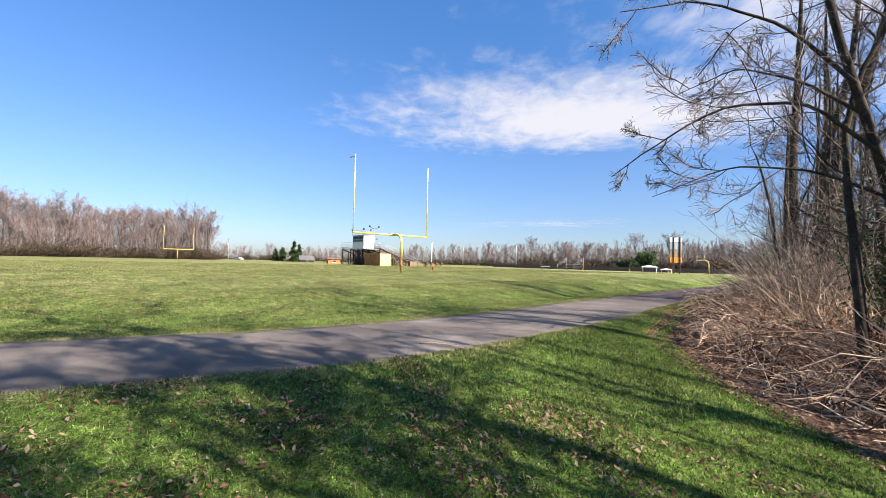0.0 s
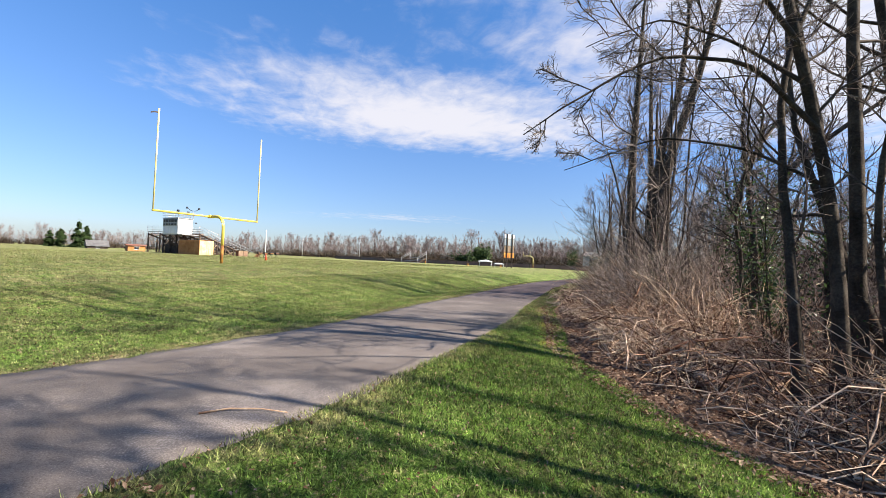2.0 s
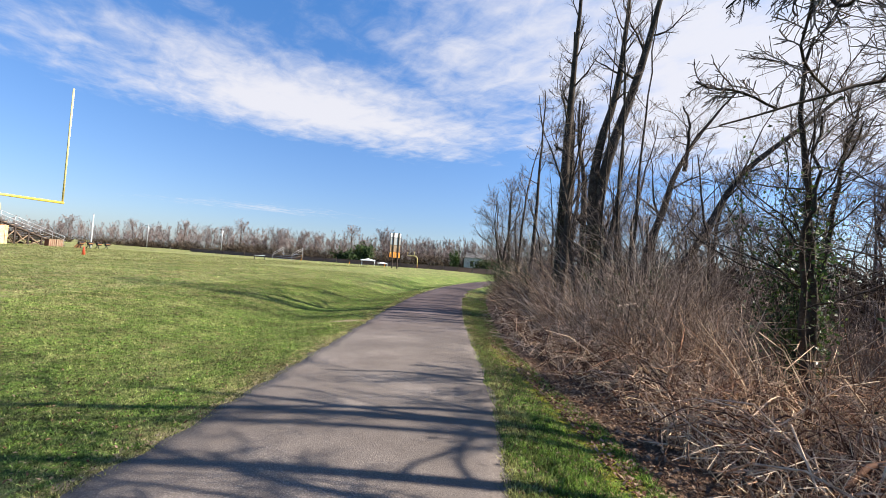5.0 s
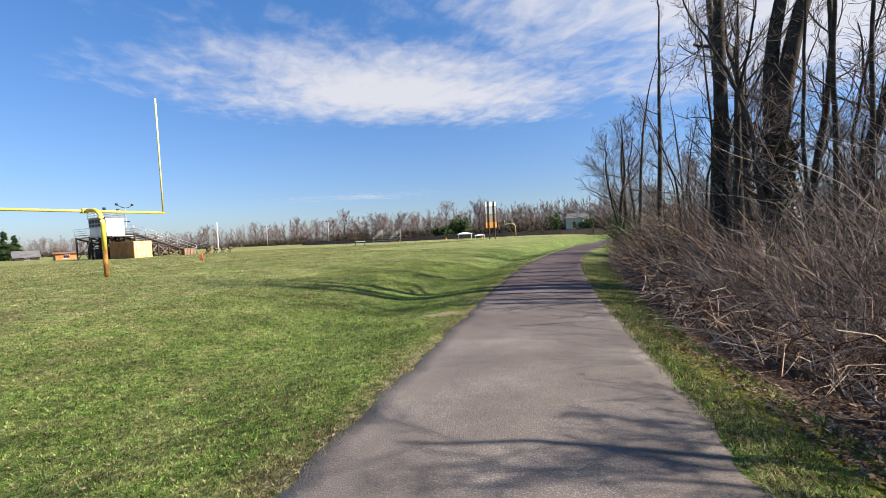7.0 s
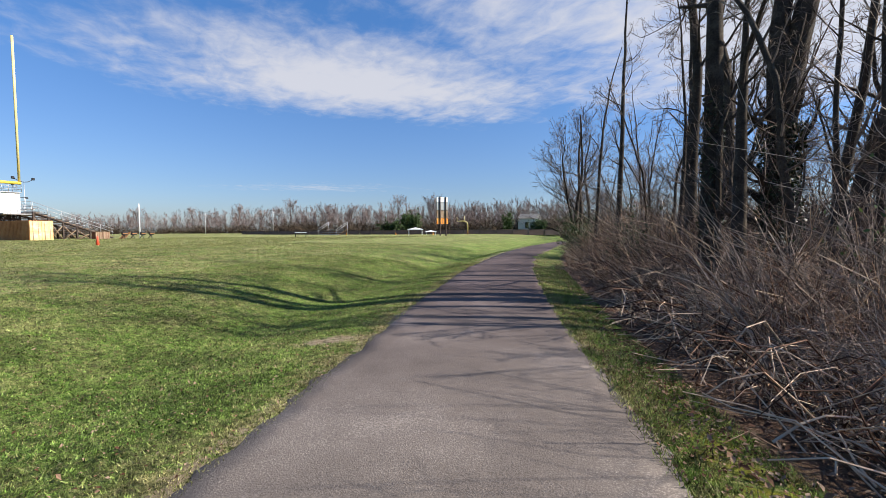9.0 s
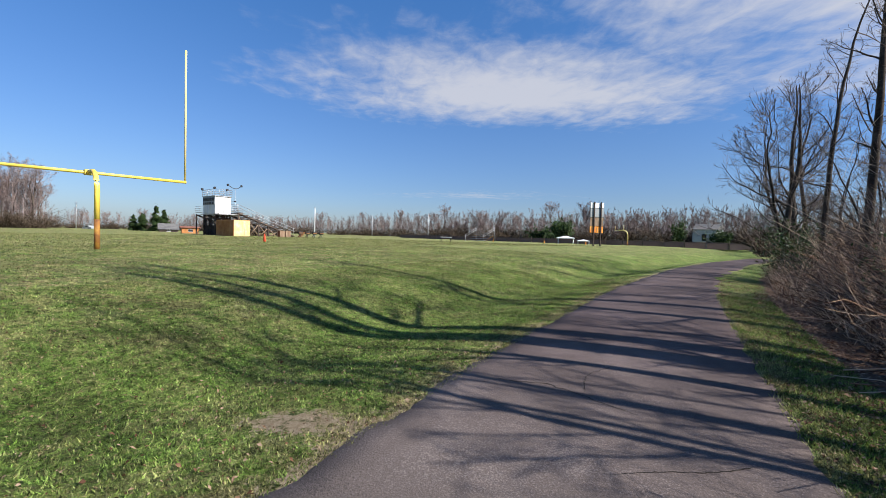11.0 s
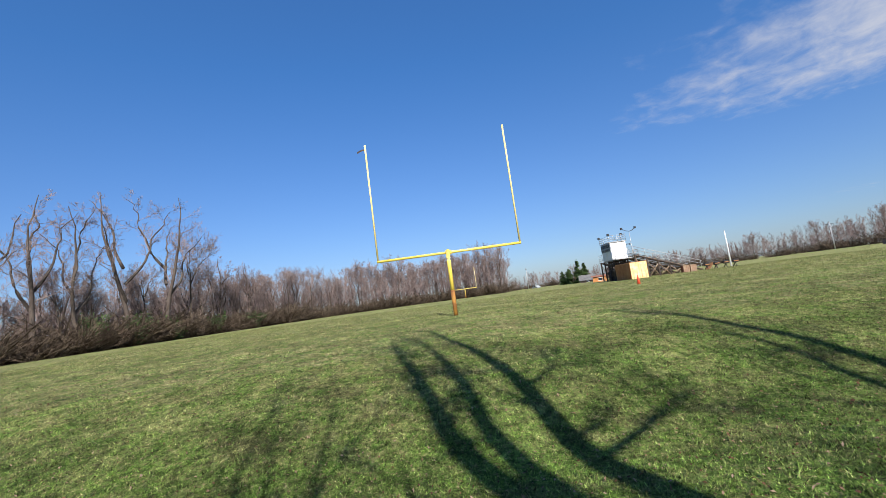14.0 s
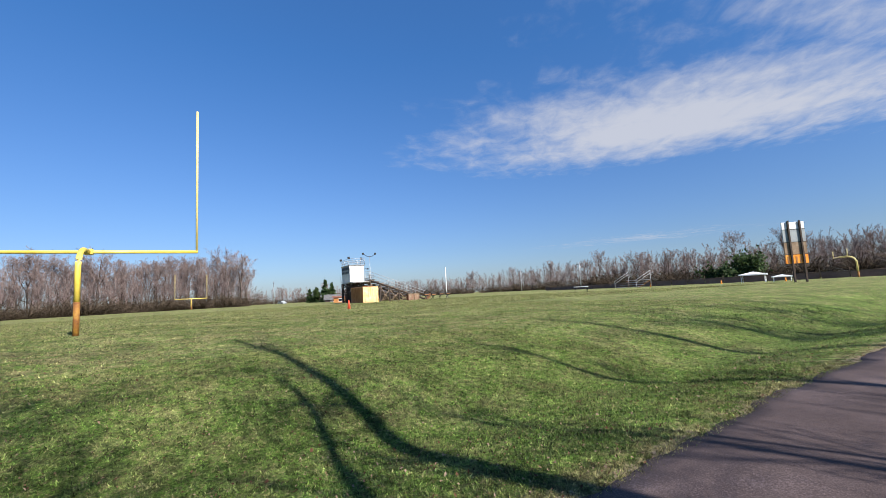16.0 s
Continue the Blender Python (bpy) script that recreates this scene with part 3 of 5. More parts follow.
def bare_tree(name, at, stems, label, seed, limbs=9, branches=8, twigs=8, limb_len=3.2, thick=1.0, first=0.3, lift=0.1,
              group="trees along the path", droop=0.0, bark=None, twig=None, sides=8, crook=0.06, twig_rings=4, haze=0.0, spread=0.95):
    """stems: (points, foot radius, tip radius) for the trunk and its leaders, in metres from the foot."""
    rng = np.random.default_rng(seed)
    tree = thing(name, at, 0, label, "tree", group)
    trunks = [stem(p, a, b, 16, rng, crook) for p, a, b in stems]
    for n, (P, R) in enumerate(trunks):
        link_mesh("trunk" if n == 0 else "leader", *tubes(P, R, sides), bark or BARK, tree, smooth=True)
    P, R = np.concatenate([p for p, _ in trunks]), np.concatenate([r for _, r in trunks])
    L, LR, ls = sprout(P, R, limbs, first, 0.97, limb_len, spread, 8 if twig_rings > 3 else 6, lift, 0.16, 0.38, rng, 0.5)
    LR = np.maximum(LR, 0.009 * thick)
    B, BR, bs = sprout(L, LR, branches, 0.2, 0.97, ls * 0.55, 0.8, twig_rings + 2 if twig_rings > 3 else 4, lift - droop, 0.17, 0.55, rng)
    BR = np.maximum(BR, 0.0048 * thick)
    T, TR, ts = sprout(B, BR, twigs, 0.15, 1.0, bs * 0.55, 0.75, twig_rings, lift * 0.5 - droop, 0.18, 0.6, rng)
    TR = np.maximum(TR, 0.0028 * thick)
    if haze:
        BR, TR = np.maximum(BR, 1.4 * haze), np.maximum(TR, haze)
    sets = [tubes(B, BR, 3), slivers(T, TR, rng) if twig_rings == 2 else tubes(T, TR, 3)]
    if twig_rings > 3:
        for p, r in zip(L, LR):
            link_mesh("limb", *tubes(p[None], r[None], 5), bark or BARK, tree, smooth=True)
    else:
        sets.append(tubes(L, LR, 4))
    link_mesh("crown", *merge(sets), twig or TWIG, tree, "fine leafless twigs")
    return tree


def on_ground(x, y, sink=0.05):
    return (x, y, float(height(x, y)) - sink)


IVY = "tall leafless tree with dark rough bark beside the path"
clad = bare_tree("tree", on_ground(6.75, 16.1), [([(0, 0, 0), (-0.05, 0, 2), (0, 0, 4), (0.1, 0, 4.6)], 0.31, 0.2),
          ([(0, 0, 3.9), (0.15, -0.1, 5.6), (0.4, -0.2, 7.2), (0.85, -0.1, 8.4), (1.2, -0.4, 9.8), (1.6, -0.25, 11.3), (2.0, -0.35, 13.5), (2.6, -0.1, 17)], 0.24, 0.03),
          ([(0, 0, 3.7), (-0.15, 0, 5.2), (0, 0.05, 7), (0.4, 0.22, 8.2), (0.7, 0, 9.6), (0.9, 0.25, 10.8), (1.3, 0.4, 16)], 0.21, 0.03)],
          "ivy-clad leafless tree forking into two heavy leaders", 1, limb_len=2.5, first=0.42, limbs=12, crook=0.045)
slim = bare_tree("tree", on_ground(5.75, 16.8), [([(0, 0, 0), (0, 0.05, 3), (0, 0, 5), (-0.1, -0.1, 6.2), (0, 0.2, 7.2), (0, 0.1, 8.4), (0.1, 0.4, 9.6), (0.1, 0.3, 12.5), (0.3, 0.3, 16)], 0.26, 0.03),
          ([(0, 0.1, 7.0), (0, 0.9, 7.4), (0, 1.75, 7.9)], 0.07, 0.03), ([(0.05, 0.3, 8.9), (0, 0.8, 9.2), (0, 1.3, 9.7)], 0.06, 0.02)], IVY, 2, limb_len=2.3, first=0.45, limbs=11, crook=0.04)
bare_tree("tree", on_ground(5.4, 15.05), [([(0, 0, 0), (0, 0.05, 3), (0, 0.1, 5), (0, 0.05, 6.2), (0.1, 0.1, 7.6)], 0.17, 0.012),
          ([(0, 0.1, 4.4), (0, -0.1, 5.2), (0, -0.8, 6.2), (-0.1, -1.3, 7.4)], 0.05, 0.015)], IVY, 25, limb_len=1.6, limbs=8, first=0.3, crook=0.02, droop=0.03)
bare_tree("tree", on_ground(6.5, 13.5), [([(0, 0, 0), (0.05, 0, 3), (0, 0.1, 6), (0.1, 0, 12)], 0.07, 0.015), ([(0, 0, 0.4), (0.5, -0.2, 3), (0.6, -0.1, 6), (1.0, -0.1, 11)], 0.065, 0.015),
          ([(0, 0, 0.4), (-0.3, 0.5, 3.2), (-0.2, 0.7, 6), (-0.4, 0.8, 10.5)], 0.055, 0.012)], "clump of slender leafless stems with fine twigs", 24, limb_len=2.0, limbs=8, branches=7, twigs=7, first=0.15, crook=0.05, droop=0.03)
bare_tree("tree", on_ground(7.3, 21.0), [([(0, 0, 0), (-0.1, 0.1, 3), (0, 0.1, 5.8), (0, -0.2, 7.0), (0, 0, 7.7), (0, 0.35, 8.5), (0, 0.35, 9.4), (0, 0.65, 11), (0, 1.0, 15)], 0.22, 0.05)],
          IVY, 3, limb_len=2.3, first=0.45, limbs=12, crook=0.02)
bare_tree("tree", on_ground(7.5, 19.5), [([(0, 0, 0), (0, 0, 3), (0, -0.05, 5.5), (0, 0.1, 6.8), (0, 0.55, 7.6), (0, 1.0, 8.5), (0, 1.35, 9.4), (0.1, 1.6, 11)], 0.21, 0.05)],
          IVY, 20, limb_len=2.3, first=0.45, limbs=12, crook=0.02)
bare_tree("tree", on_ground(8.9, 17.6), [([(0, 0, 0), (0.75, 0, 3.6), (2.06, 0, 7), (3.4, 0, 9.2), (4.4, 0, 10.5)], 0.25, 0.03),
          ([(2.1, 0, 7.0), (2.3, 0, 8.5), (2.2, 0, 9.8)], 0.1, 0.03)], "leafless tree leaning hard away from the path", 4, limb_len=3.0)
bare_tree("tree", on_ground(7.4, 14.0), [([(0, 0, 0), (0.55, 0, 1.4), (1.1, 0, 2.2), (2.3, 0, 3.9), (3.3, 0, 6.0), (5.0, 0, 7.4), (7.0, 0.2, 9.0)], 0.17, 0.05)], "leafless tree leaning low over the thicket", 5, limb_len=2.2, first=0.35, limbs=10, crook=0.03)
bare_tree("tree", on_ground(6.38, 2.8), [([(0, 0, 0), (0, 0, 1.2), (-0.13, 0.04, 3), (-0.5, -0.1, 4.4), (-0.9, -0.3, 6), (-1.2, -0.4, 9), (-1.4, -0.4, 12)], 0.1, 0.025),
          ([(-0.35, -0.05, 3.8), (-1.2, -0.2, 4.7), (-2.4, -0.5, 4.8), (-3.3, -0.8, 4.3), (-4.2, -1.0, 3.6)], 0.04, 0.008), ([(-0.13, 0.04, 3), (-1.1, 0.1, 3.6), (-2.2, 0, 3.8), (-3.4, -0.1, 3.3)], 0.03, 0.006),
          ([(-0.6, -0.15, 4.9), (-1.5, -0.5, 6.0), (-2.6, -1.0, 6.6), (-3.7, -1.6, 6.4)], 0.04, 0.008), ([(-0.5, -0.1, 4.4), (-1.3, 0.3, 5.3), (-2.3, 0.4, 5.8), (-3.5, 0.3, 5.4)], 0.035, 0.006)],
          "leafless tree with long arching limbs over the thicket", 6, limb_len=1.9, droop=0.05, branches=12, twigs=11, limbs=8, lift=0.03, spread=0.9, first=0.15, crook=0.03)
bare_tree("tree", on_ground(6.85, 3.3), [([(0, 0, 0), (-0.05, 0, 2.5), (-0.1, 0.1, 5), (-0.2, 0.3, 9), (-0.3, 0.4, 13)], 0.115, 0.03)], IVY, 22, limb_len=3.0, droop=0.05, limbs=13, branches=11, twigs=10, lift=0.03, spread=1.1, first=0.3)
bare_tree("tree", on_ground(7.9, 4.6), [([(0, 0, 0), (0.2, 0, 4), (-0.2, 0.2, 8), (0.3, 0, 13)], 0.13, 0.02)], IVY, 7, limb_len=3.2, droop=0.02, limbs=10, branches=9, twigs=9, first=0.35)
bare_tree("tree", on_ground(6.7, 6.5), [([(0, 0, 0), (0.1, 0.1, 2), (-0.2, 0, 3.6), (-0.1, 0.1, 6.2)], 0.1, 0.02), ([(0, 0, 0.6), (-0.5, -0.3, 2.6), (-0.7, -0.4, 4.8)], 0.06, 0.015), ([(0, 0, 0.9), (0.6, 0.4, 3), (0.9, 0.5, 5.4)], 0.06, 0.015)],
          "bushy many-stemmed leafless tree in the thicket", 26, limb_len=2.0, limbs=13, branches=10, twigs=9, first=0.3, crook=0.06, lift=0.06)
bare_tree("tree", on_ground(7.3, 29.5), [([(0, 0, 0), (0.3, 0, 4), (0.5, 0, 9), (1.0, 0, 15)], 0.17, 0.03)], "slender leafless tree beside the path", 8, limb_len=2.6)
bare_tree("tree", on_ground(7.0, 32.5), [([(0, 0, 0), (0.2, 0, 4), (0.6, 0, 8), (1.8, 0, 12.5)], 0.13, 0.02)], "slender leafless tree beside the path", 9, limb_len=2.4)
# trees out of view, there for their shade; haze thickens twigs to darken it
SPREADING = "unseen spreading many-stemmed leafless tree that shades the path"
bare_tree("tree", on_ground(13.5, -3.4), [([(0, 0, 0), (0.3, 0.3, 3), (-0.6, 0.9, 8), (-0.8, 1.4, 15)], 0.13, 0.02), ([(0, 0, 0.5), (-1.2, -0.9, 6), (-1.6, -2.0, 14)], 0.1, 0.02),
          ([(0, 0, 0.8), (1.0, -0.2, 6), (1.2, -0.5, 14)], 0.1, 0.02)], SPREADING, 10, limb_len=4.8, branches=9, twigs=9, limbs=12, crook=0.25, haze=0.014)
bare_tree("tree", on_ground(14.5, -6.2), [([(0, 0, 0), (-0.3, 0.5, 4), (0.3, 0.9, 9), (0, 1.2, 15)], 0.13, 0.02), ([(0, 0, 0.5), (-0.8, -0.8, 6), (-1.2, -1.6, 13)], 0.1, 0.02)],
          SPREADING, 11, limb_len=4.8, branches=9, twigs=9, limbs=12, crook=0.25, haze=0.014)
# one more unseen tree, added to deepen the shade on the path
bare_tree("tree", on_ground(11.8, -2.9), [([(0, 0, 0), (0.2, 0.2, 4), (-0.2, 0.3, 8), (0.1, 0.2, 14)], 0.13, 0.02), ([(0, 0, 1), (-0.6, -0.5, 5), (-0.8, -0.8, 12)], 0.09, 0.02)],
          SPREADING, 27, limb_len=3.2, branches=9, twigs=9, limbs=11, first=0.5, crook=0.15, haze=0.012)
bare_tree("tree", on_ground(9.8, 3.9), [([(0, 0, 0), (0.3, 0, 3), (0.9, 0.3, 6), (0.8, 0.4, 11)], 0.15, 0.03)], IVY, 12, limb_len=3.8)
bare_tree("tree", on_ground(17.5, 0.6), [([(0, 0, 0), (-0.3, 0, 4), (0, 0, 8), (-0.4, 0, 14)], 0.24, 0.05)], IVY, 13, limb_len=4.4)
bare_tree("tree", on_ground(8.8, 25.5), [([(0, 0, 0), (0.1, 0, 4), (0.3, 0, 8), (0.1, 0, 13)], 0.16, 0.03)], IVY, 14, limb_len=3.2)
bare_tree("tree", on_ground(8.4, 40.0), [([(0, 0, 0), (0.1, 0, 3), (-0.3, 0, 6), (0.1, 0, 9)], 0.16, 0.03)], "spreading leafless tree beside the path", 15, limb_len=3.6, limbs=14, first=0.2, thick=1.6)

# also out of view; their crowns shade path and verge
bare_tree("tree", on_ground(16.0, -7.4), [([(0, 0, 0), (0.2, 0, 4), (-0.3, 0, 8), (0, 0, 13)], 0.22, 0.05)], IVY, 16, limb_len=4.6, branches=8, twigs=8)
bare_tree("tree", on_ground(18.8, -1.0), [([(0, 0, 0), (-0.2, 0, 4), (0.3, 0.3, 9), (0, 0, 15)], 0.22, 0.05)], IVY, 17, limb_len=4.6, branches=8, twigs=8)

EDGE = "bushy spreading leafless tree at the path's bend"
bare_tree("tree", on_ground(6.3, 33.5), [([(0, 0, 0), (-0.2, 0.2, 2.5), (0.1, 0.3, 5), (-0.1, 0.2, 8.8)], 0.17, 0.02), ([(0, 0, 0.9), (-0.8, -0.5, 3.5), (-1.2, -0.8, 7.4)], 0.09, 0.015)],
          EDGE, 18, limb_len=3.4, limbs=13, first=0.15, thick=1.3, branches=9, twigs=9, crook=0.06)
bare_tree("tree", on_ground(7.0, 37.0), [([(0, 0, 0), (0.2, 0.1, 3), (-0.2, -0.2, 6), (0.1, 0, 9.6)], 0.19, 0.02), ([(0, 0, 1.2), (-0.7, 0.6, 4), (-1.0, 0.9, 8)], 0.1, 0.015)],
          EDGE, 19, limb_len=3.6, limbs=13, first=0.15, thick=1.3, branches=9, twigs=9, crook=0.06)
bare_tree("tree", on_ground(8.2, 11.5), [([(0, 0, 0), (0.3, 0.1, 3), (-0.1, -0.1, 4.5), (0.1, 0.1, 6.0)], 0.07, 0.015)], IVY, 21, limb_len=2.6, limbs=12, branches=9, twigs=9, first=0.25)

def ivy(tree, reach, low, high, lean, count, seed):
    """Dark leaves and clinging stems wrapped round a trunk."""
    rng = np.random.default_rng(seed)
    z = low + (high - low) * rng.random(count) ** 1.1
    a = rng.uniform(0, 2 * np.pi, count)
    r = np.interp(z, [low, high], reach) * (1 + 0.35 * rng.random(count)) * (0.95 + 0.12 * np.sin(z * 4 + a * 2))
    c = np.stack([lean[0] * z / high + r * np.cos(a), lean[1] * z / high + r * np.sin(a), z], 1)
    u, v = rng.normal(size=(count, 3)), rng.normal(size=(count, 3))
    u /= np.linalg.norm(u, axis=1, keepdims=True)
    v -= (v * u).sum(1, keepdims=True) * u
    v /= np.linalg.norm(v, axis=1, keepdims=True)
    s = 0.042 * (0.6 + 0.8 * rng.random((count, 1)))
    verts = np.stack([c - u * s, c - v * s * 0.6, c + u * s, c + v * s * 0.6], 1).reshape(-1, 3)
    link_mesh("ivy", verts, np.arange(4 * count).reshape(-1, 4), IVY_LEAF, tree, "dark green ivy leaves")


ivy(clad, (0.31, 0.3), 1.0, 4.2, (0.0, 0.0), 3500, 71)
ivy(slim, (0.21, 0.17), 1.0, 5.0, (0.0, 0.0), 1500, 72)

# thin young trees filling the wood behind
rng = np.random.default_rng(77)
saplings = []
for k in range(5):
    h = 6.5 + 1.1 * k
    saplings.append(bare_tree("young_tree", on_ground(9 + 1.3 * k, 15.5 + 4.2 * k), [([(0, 0, 0), (rng.normal(0, 0.3), rng.normal(0, 0.3), h / 2), (rng.normal(0, 0.7), rng.normal(0, 0.7), h)], 0.06 + 0.012 * k, 0.012)],
                    "thin leafless young tree in the wood", 100 + k, limbs=14, branches=7, twigs=6, limb_len=2.0, first=0.2, thick=1.1, group="young trees in the wood", sides=6, twig_rings=3))
for k in range(70):
    y = rng.uniform(-7, 6) if k % 4 == 0 else rng.uniform(13, 52)
    x = float(along(BRUSH, y)) + 2.6 + 15 * rng.random() ** 1.3
    copy_thing(saplings[k % 5], pose(*on_ground(x, y), rng.normal(0, 5), rng.normal(0, 5), rng.uniform(0, 360)))


# thicket of arching canes, in stretches
def thicket(name, y0, y1, count, seed, tall, label, deep=4.6, start=0.35, mat=None):
    rng = np.random.default_rng(seed)
    y = rng.uniform(y0, y1, count)
    off = deep * rng.random(count) ** 1.4
    x = along(BRUSH, y) + start + off
    z = height(x, y) - 0.03
    clump = 0.78 + 0.3 * np.sin(y * 1.7 + 2 * np.sin(y * 0.6 + seed)) + 0.25 * np.sin(x * 2.6 + y * 0.9 + seed)
    h = tall * clump * (0.45 + 0.75 * rng.random(count)) * np.interp(off, [0, 0.6, 1.8, 5], [0.3, 0.55, 1.0, 1.2])
    lean = np.clip(rng.normal(0, 0.62 if tall < 2.6 else 0.3, (count, 2)), -1.0, 1.0) + np.array([-0.22, 0.0]) * np.interp(off, [0, 2], [1, 0.25])[:, None]
    arch = rng.random(count) ** 1.3
    t = np.linspace(0, 1, 5)
    P = np.empty((count, 5, 3))
    bend = t[None] ** 1.5
    P[..., 0] = x[:, None] + lean[:, :1] * h[:, None] * bend
    P[..., 1] = y[:, None] + lean[:, 1:] * h[:, None] * bend
    P[..., 2] = z[:, None] + h[:, None] * (t[None] - arch[:, None] * 0.55 * t[None] ** 2.4)
    P[:, 1:] += rng.normal(0, 0.07, (count, 4, 3))
    P[..., 0] += np.maximum(0, (along(BRUSH, P[..., 1]) + np.interp(P[..., 1], [3, 8], [0.15, -0.25]) - P[..., 0]).max(1))[:, None] * t[None]
    R = (0.0045 + 0.0075 * rng.random(count) ** 2.5)[:, None] * np.linspace(1, 0.4, 5)[None]
    T, TR, _ = sprout(P, R, 3, 0.25, 1.0, h * 0.4, 1.0, 3, 0.04, 0.3, 0.65, rng)
    TR = np.maximum(TR, 0.0022)
    tangle = link_mesh(name, *merge([tubes(P, R, 3), tubes(T, TR, 3)]), mat or CANE)
    return tagged(tangle, label, "thicket", kind="stuff")


BRAMBLE = "tangled brown leafless bramble and brush along the path"
thicket("bramble_thicket", -1.5, 3, 420, 21, 1.5, BRAMBLE, 4.0, 0.95, FALLEN)
thicket("bramble_thicket", 3, 8, 1150, 26, 1.4, BRAMBLE, 4.0, 0.8)
thicket("bramble_thicket", 8, 14, 1900, 22, 2.0, BRAMBLE, 4.6, 0.75)
thicket("bramble_thicket", 14, 24, 2600, 23, 2.4, BRAMBLE, 4.6, 0.8, FALLEN)
thicket("bramble_thicket", 24, 48, 3200, 24, 2.8, BRAMBLE)
thicket("bramble_thicket", -12, -1.5, 450, 25, 1.5, BRAMBLE, mat=FALLEN)

thicket("brush_thicket", 8.5, 14, 1500, 30, 3.7, "tall fine leafless brush behind the brambles", 4.0, 1.2, BRUSH_TWIG)
thicket("brush_thicket", 16, 30, 1300, 33, 4.0, "tall fine leafless brush behind the brambles", 4.0, 1.0, TWIG)
thicket("brush_thicket", 30, 48, 1300, 34, 4.2, "tall fine leafless brush behind the brambles", 4.0, 0.8, TWIG)
thicket("brush_thicket", 2, 17, 2600, 28, 2.9, "dense dark leafless brush inside the wood", 9.0, 3.6, TWIG)
thicket("brush_thicket", -9, 2, 1300, 29, 2.6, "dense dark leafless brush inside the wood", 7.0, 3.2, TWIG)

thicket("brush_thicket", 9, 32, 1500, 36, 4.4, "tall fine leafless brush in the wood", 9.0, 2.6, TWIG)

# canes that have fallen over and lie across one another
rng = np.random.default_rng(27)
n = 1300
y = rng.uniform(-1.5, 15, n)
x = along(BRUSH, y) + np.interp(y, [6, 10], [0.75, 0.2]) + 3.4 * rng.random(n) ** 1.2
turn = rng.uniform(0, 2 * np.pi, n)
span = rng.uniform(0.6, 2.0, n)
rise = rng.uniform(0.0, 0.7, n)
t = np.linspace(0, 1, 5)
P = np.empty((n, 5, 3))
P[..., 0] = x[:, None] + (np.cos(turn) * span)[:, None] * t
P[..., 1] = y[:, None] + (np.sin(turn) * span)[:, None] * t
P[..., 0] += np.maximum(0, (along(BRUSH, P[..., 1]) + np.interp(P[..., 1], [6, 10], [0.35, -0.2]) - P[..., 0]).max(1))[:, None]
P[..., 2] = height(P[..., 0], P[..., 1]) + 0.015 + rise[:, None] * np.sin(t * 2.6)[None]
P[:, 1:] += rng.normal(0, 0.03, (n, 4, 3))
R = (0.005 + 0.009 * rng.random(n) ** 2)[:, None] * np.linspace(1, 0.5, 5)[None]
tagged(link_mesh("fallen_canes", *tubes(P, R, 4), FALLEN), "pale fallen canes lying over the leaf litter", "fallen canes", kind="stuff")


# fallen sticks, pale and bare
def stick(points, r, label):
    ob = part("fallen_branch", pipe(points, r, 6), CANE)
    return tagged(ob, label, "branch", "fallen branches in the thicket")


def lie(*xyh):
    return [(x, y, float(height(x, y)) + h) for x, y, h in xyh]


PALE = "pale bare fallen branch resting in the brush"
stick(lie((4.2, 5.6, 0.0), (4.1, 5.75, 0.5), (4.35, 5.9, 1.0), (4.45, 6.0, 1.25)), [0.022, 0.02, 0.014, 0.008], PALE)
stick(lie((3.3, 9.9, 0.0), (3.35, 9.8, 0.35), (3.6, 9.75, 0.7)), [0.016, 0.014, 0.008], PALE)
stick(lie((4.0, 3.4, 0.02), (4.8, 3.7, 0.45), (5.9, 3.9, 0.7)), [0.03, 0.025, 0.012], PALE)
stick(lie((4.4, 2.2, 0.02), (5.3, 2.7, 0.3), (6.4, 3.3, 0.35)), [0.03, 0.022, 0.012], PALE)
stick(lie((3.2, 7.0, 0.02), (3.9, 7.6, 0.3), (4.7, 8.0, 0.55)), [0.018, 0.014, 0.008], PALE)
tagged(part("twig", pipe([(0.05, -1.35, 0.212), (0.2, -1.2, 0.222), (0.42, -1.1, 0.218), (0.66, -1.08, 0.214)], [0.009, 0.008, 0.006, 0.004], 5), CANE),
       "thin pale twig lying on the asphalt", "twig")


def leaves(name, centres, normals_up, size, mat, label, category, rng):
    """Small folded leaves, one quad pair each."""
    n = len(centres)
    a = rng.uniform(0, 2 * np.pi, n)
    tilt = rng.normal(0, normals_up, (n, 2))
    u = np.stack([np.cos(a), np.sin(a), tilt[:, 0]], 1)
    v = np.stack([-np.sin(a), np.cos(a), tilt[:, 1]], 1)
    s = (size * (0.6 + 0.8 * rng.random(n)))[:, None]
    fold = np.stack([np.zeros(n), np.zeros(n), rng.uniform(0.1, 0.4, n)], 1)
    corners = np.stack([centres - u * s, centres - v * s * 0.55 + fold * s, centres + u * s, centres + v * s * 0.55 + fold * s], 1).reshape(-1, 3)
    faces = np.arange(4 * n).reshape(n, 4)
    tri = np.concatenate([faces[:, [0, 1, 2]], faces[:, [0, 2, 3]]])
    return tagged(link_mesh(name, corners, tri, mat), label, category, kind="stuff")


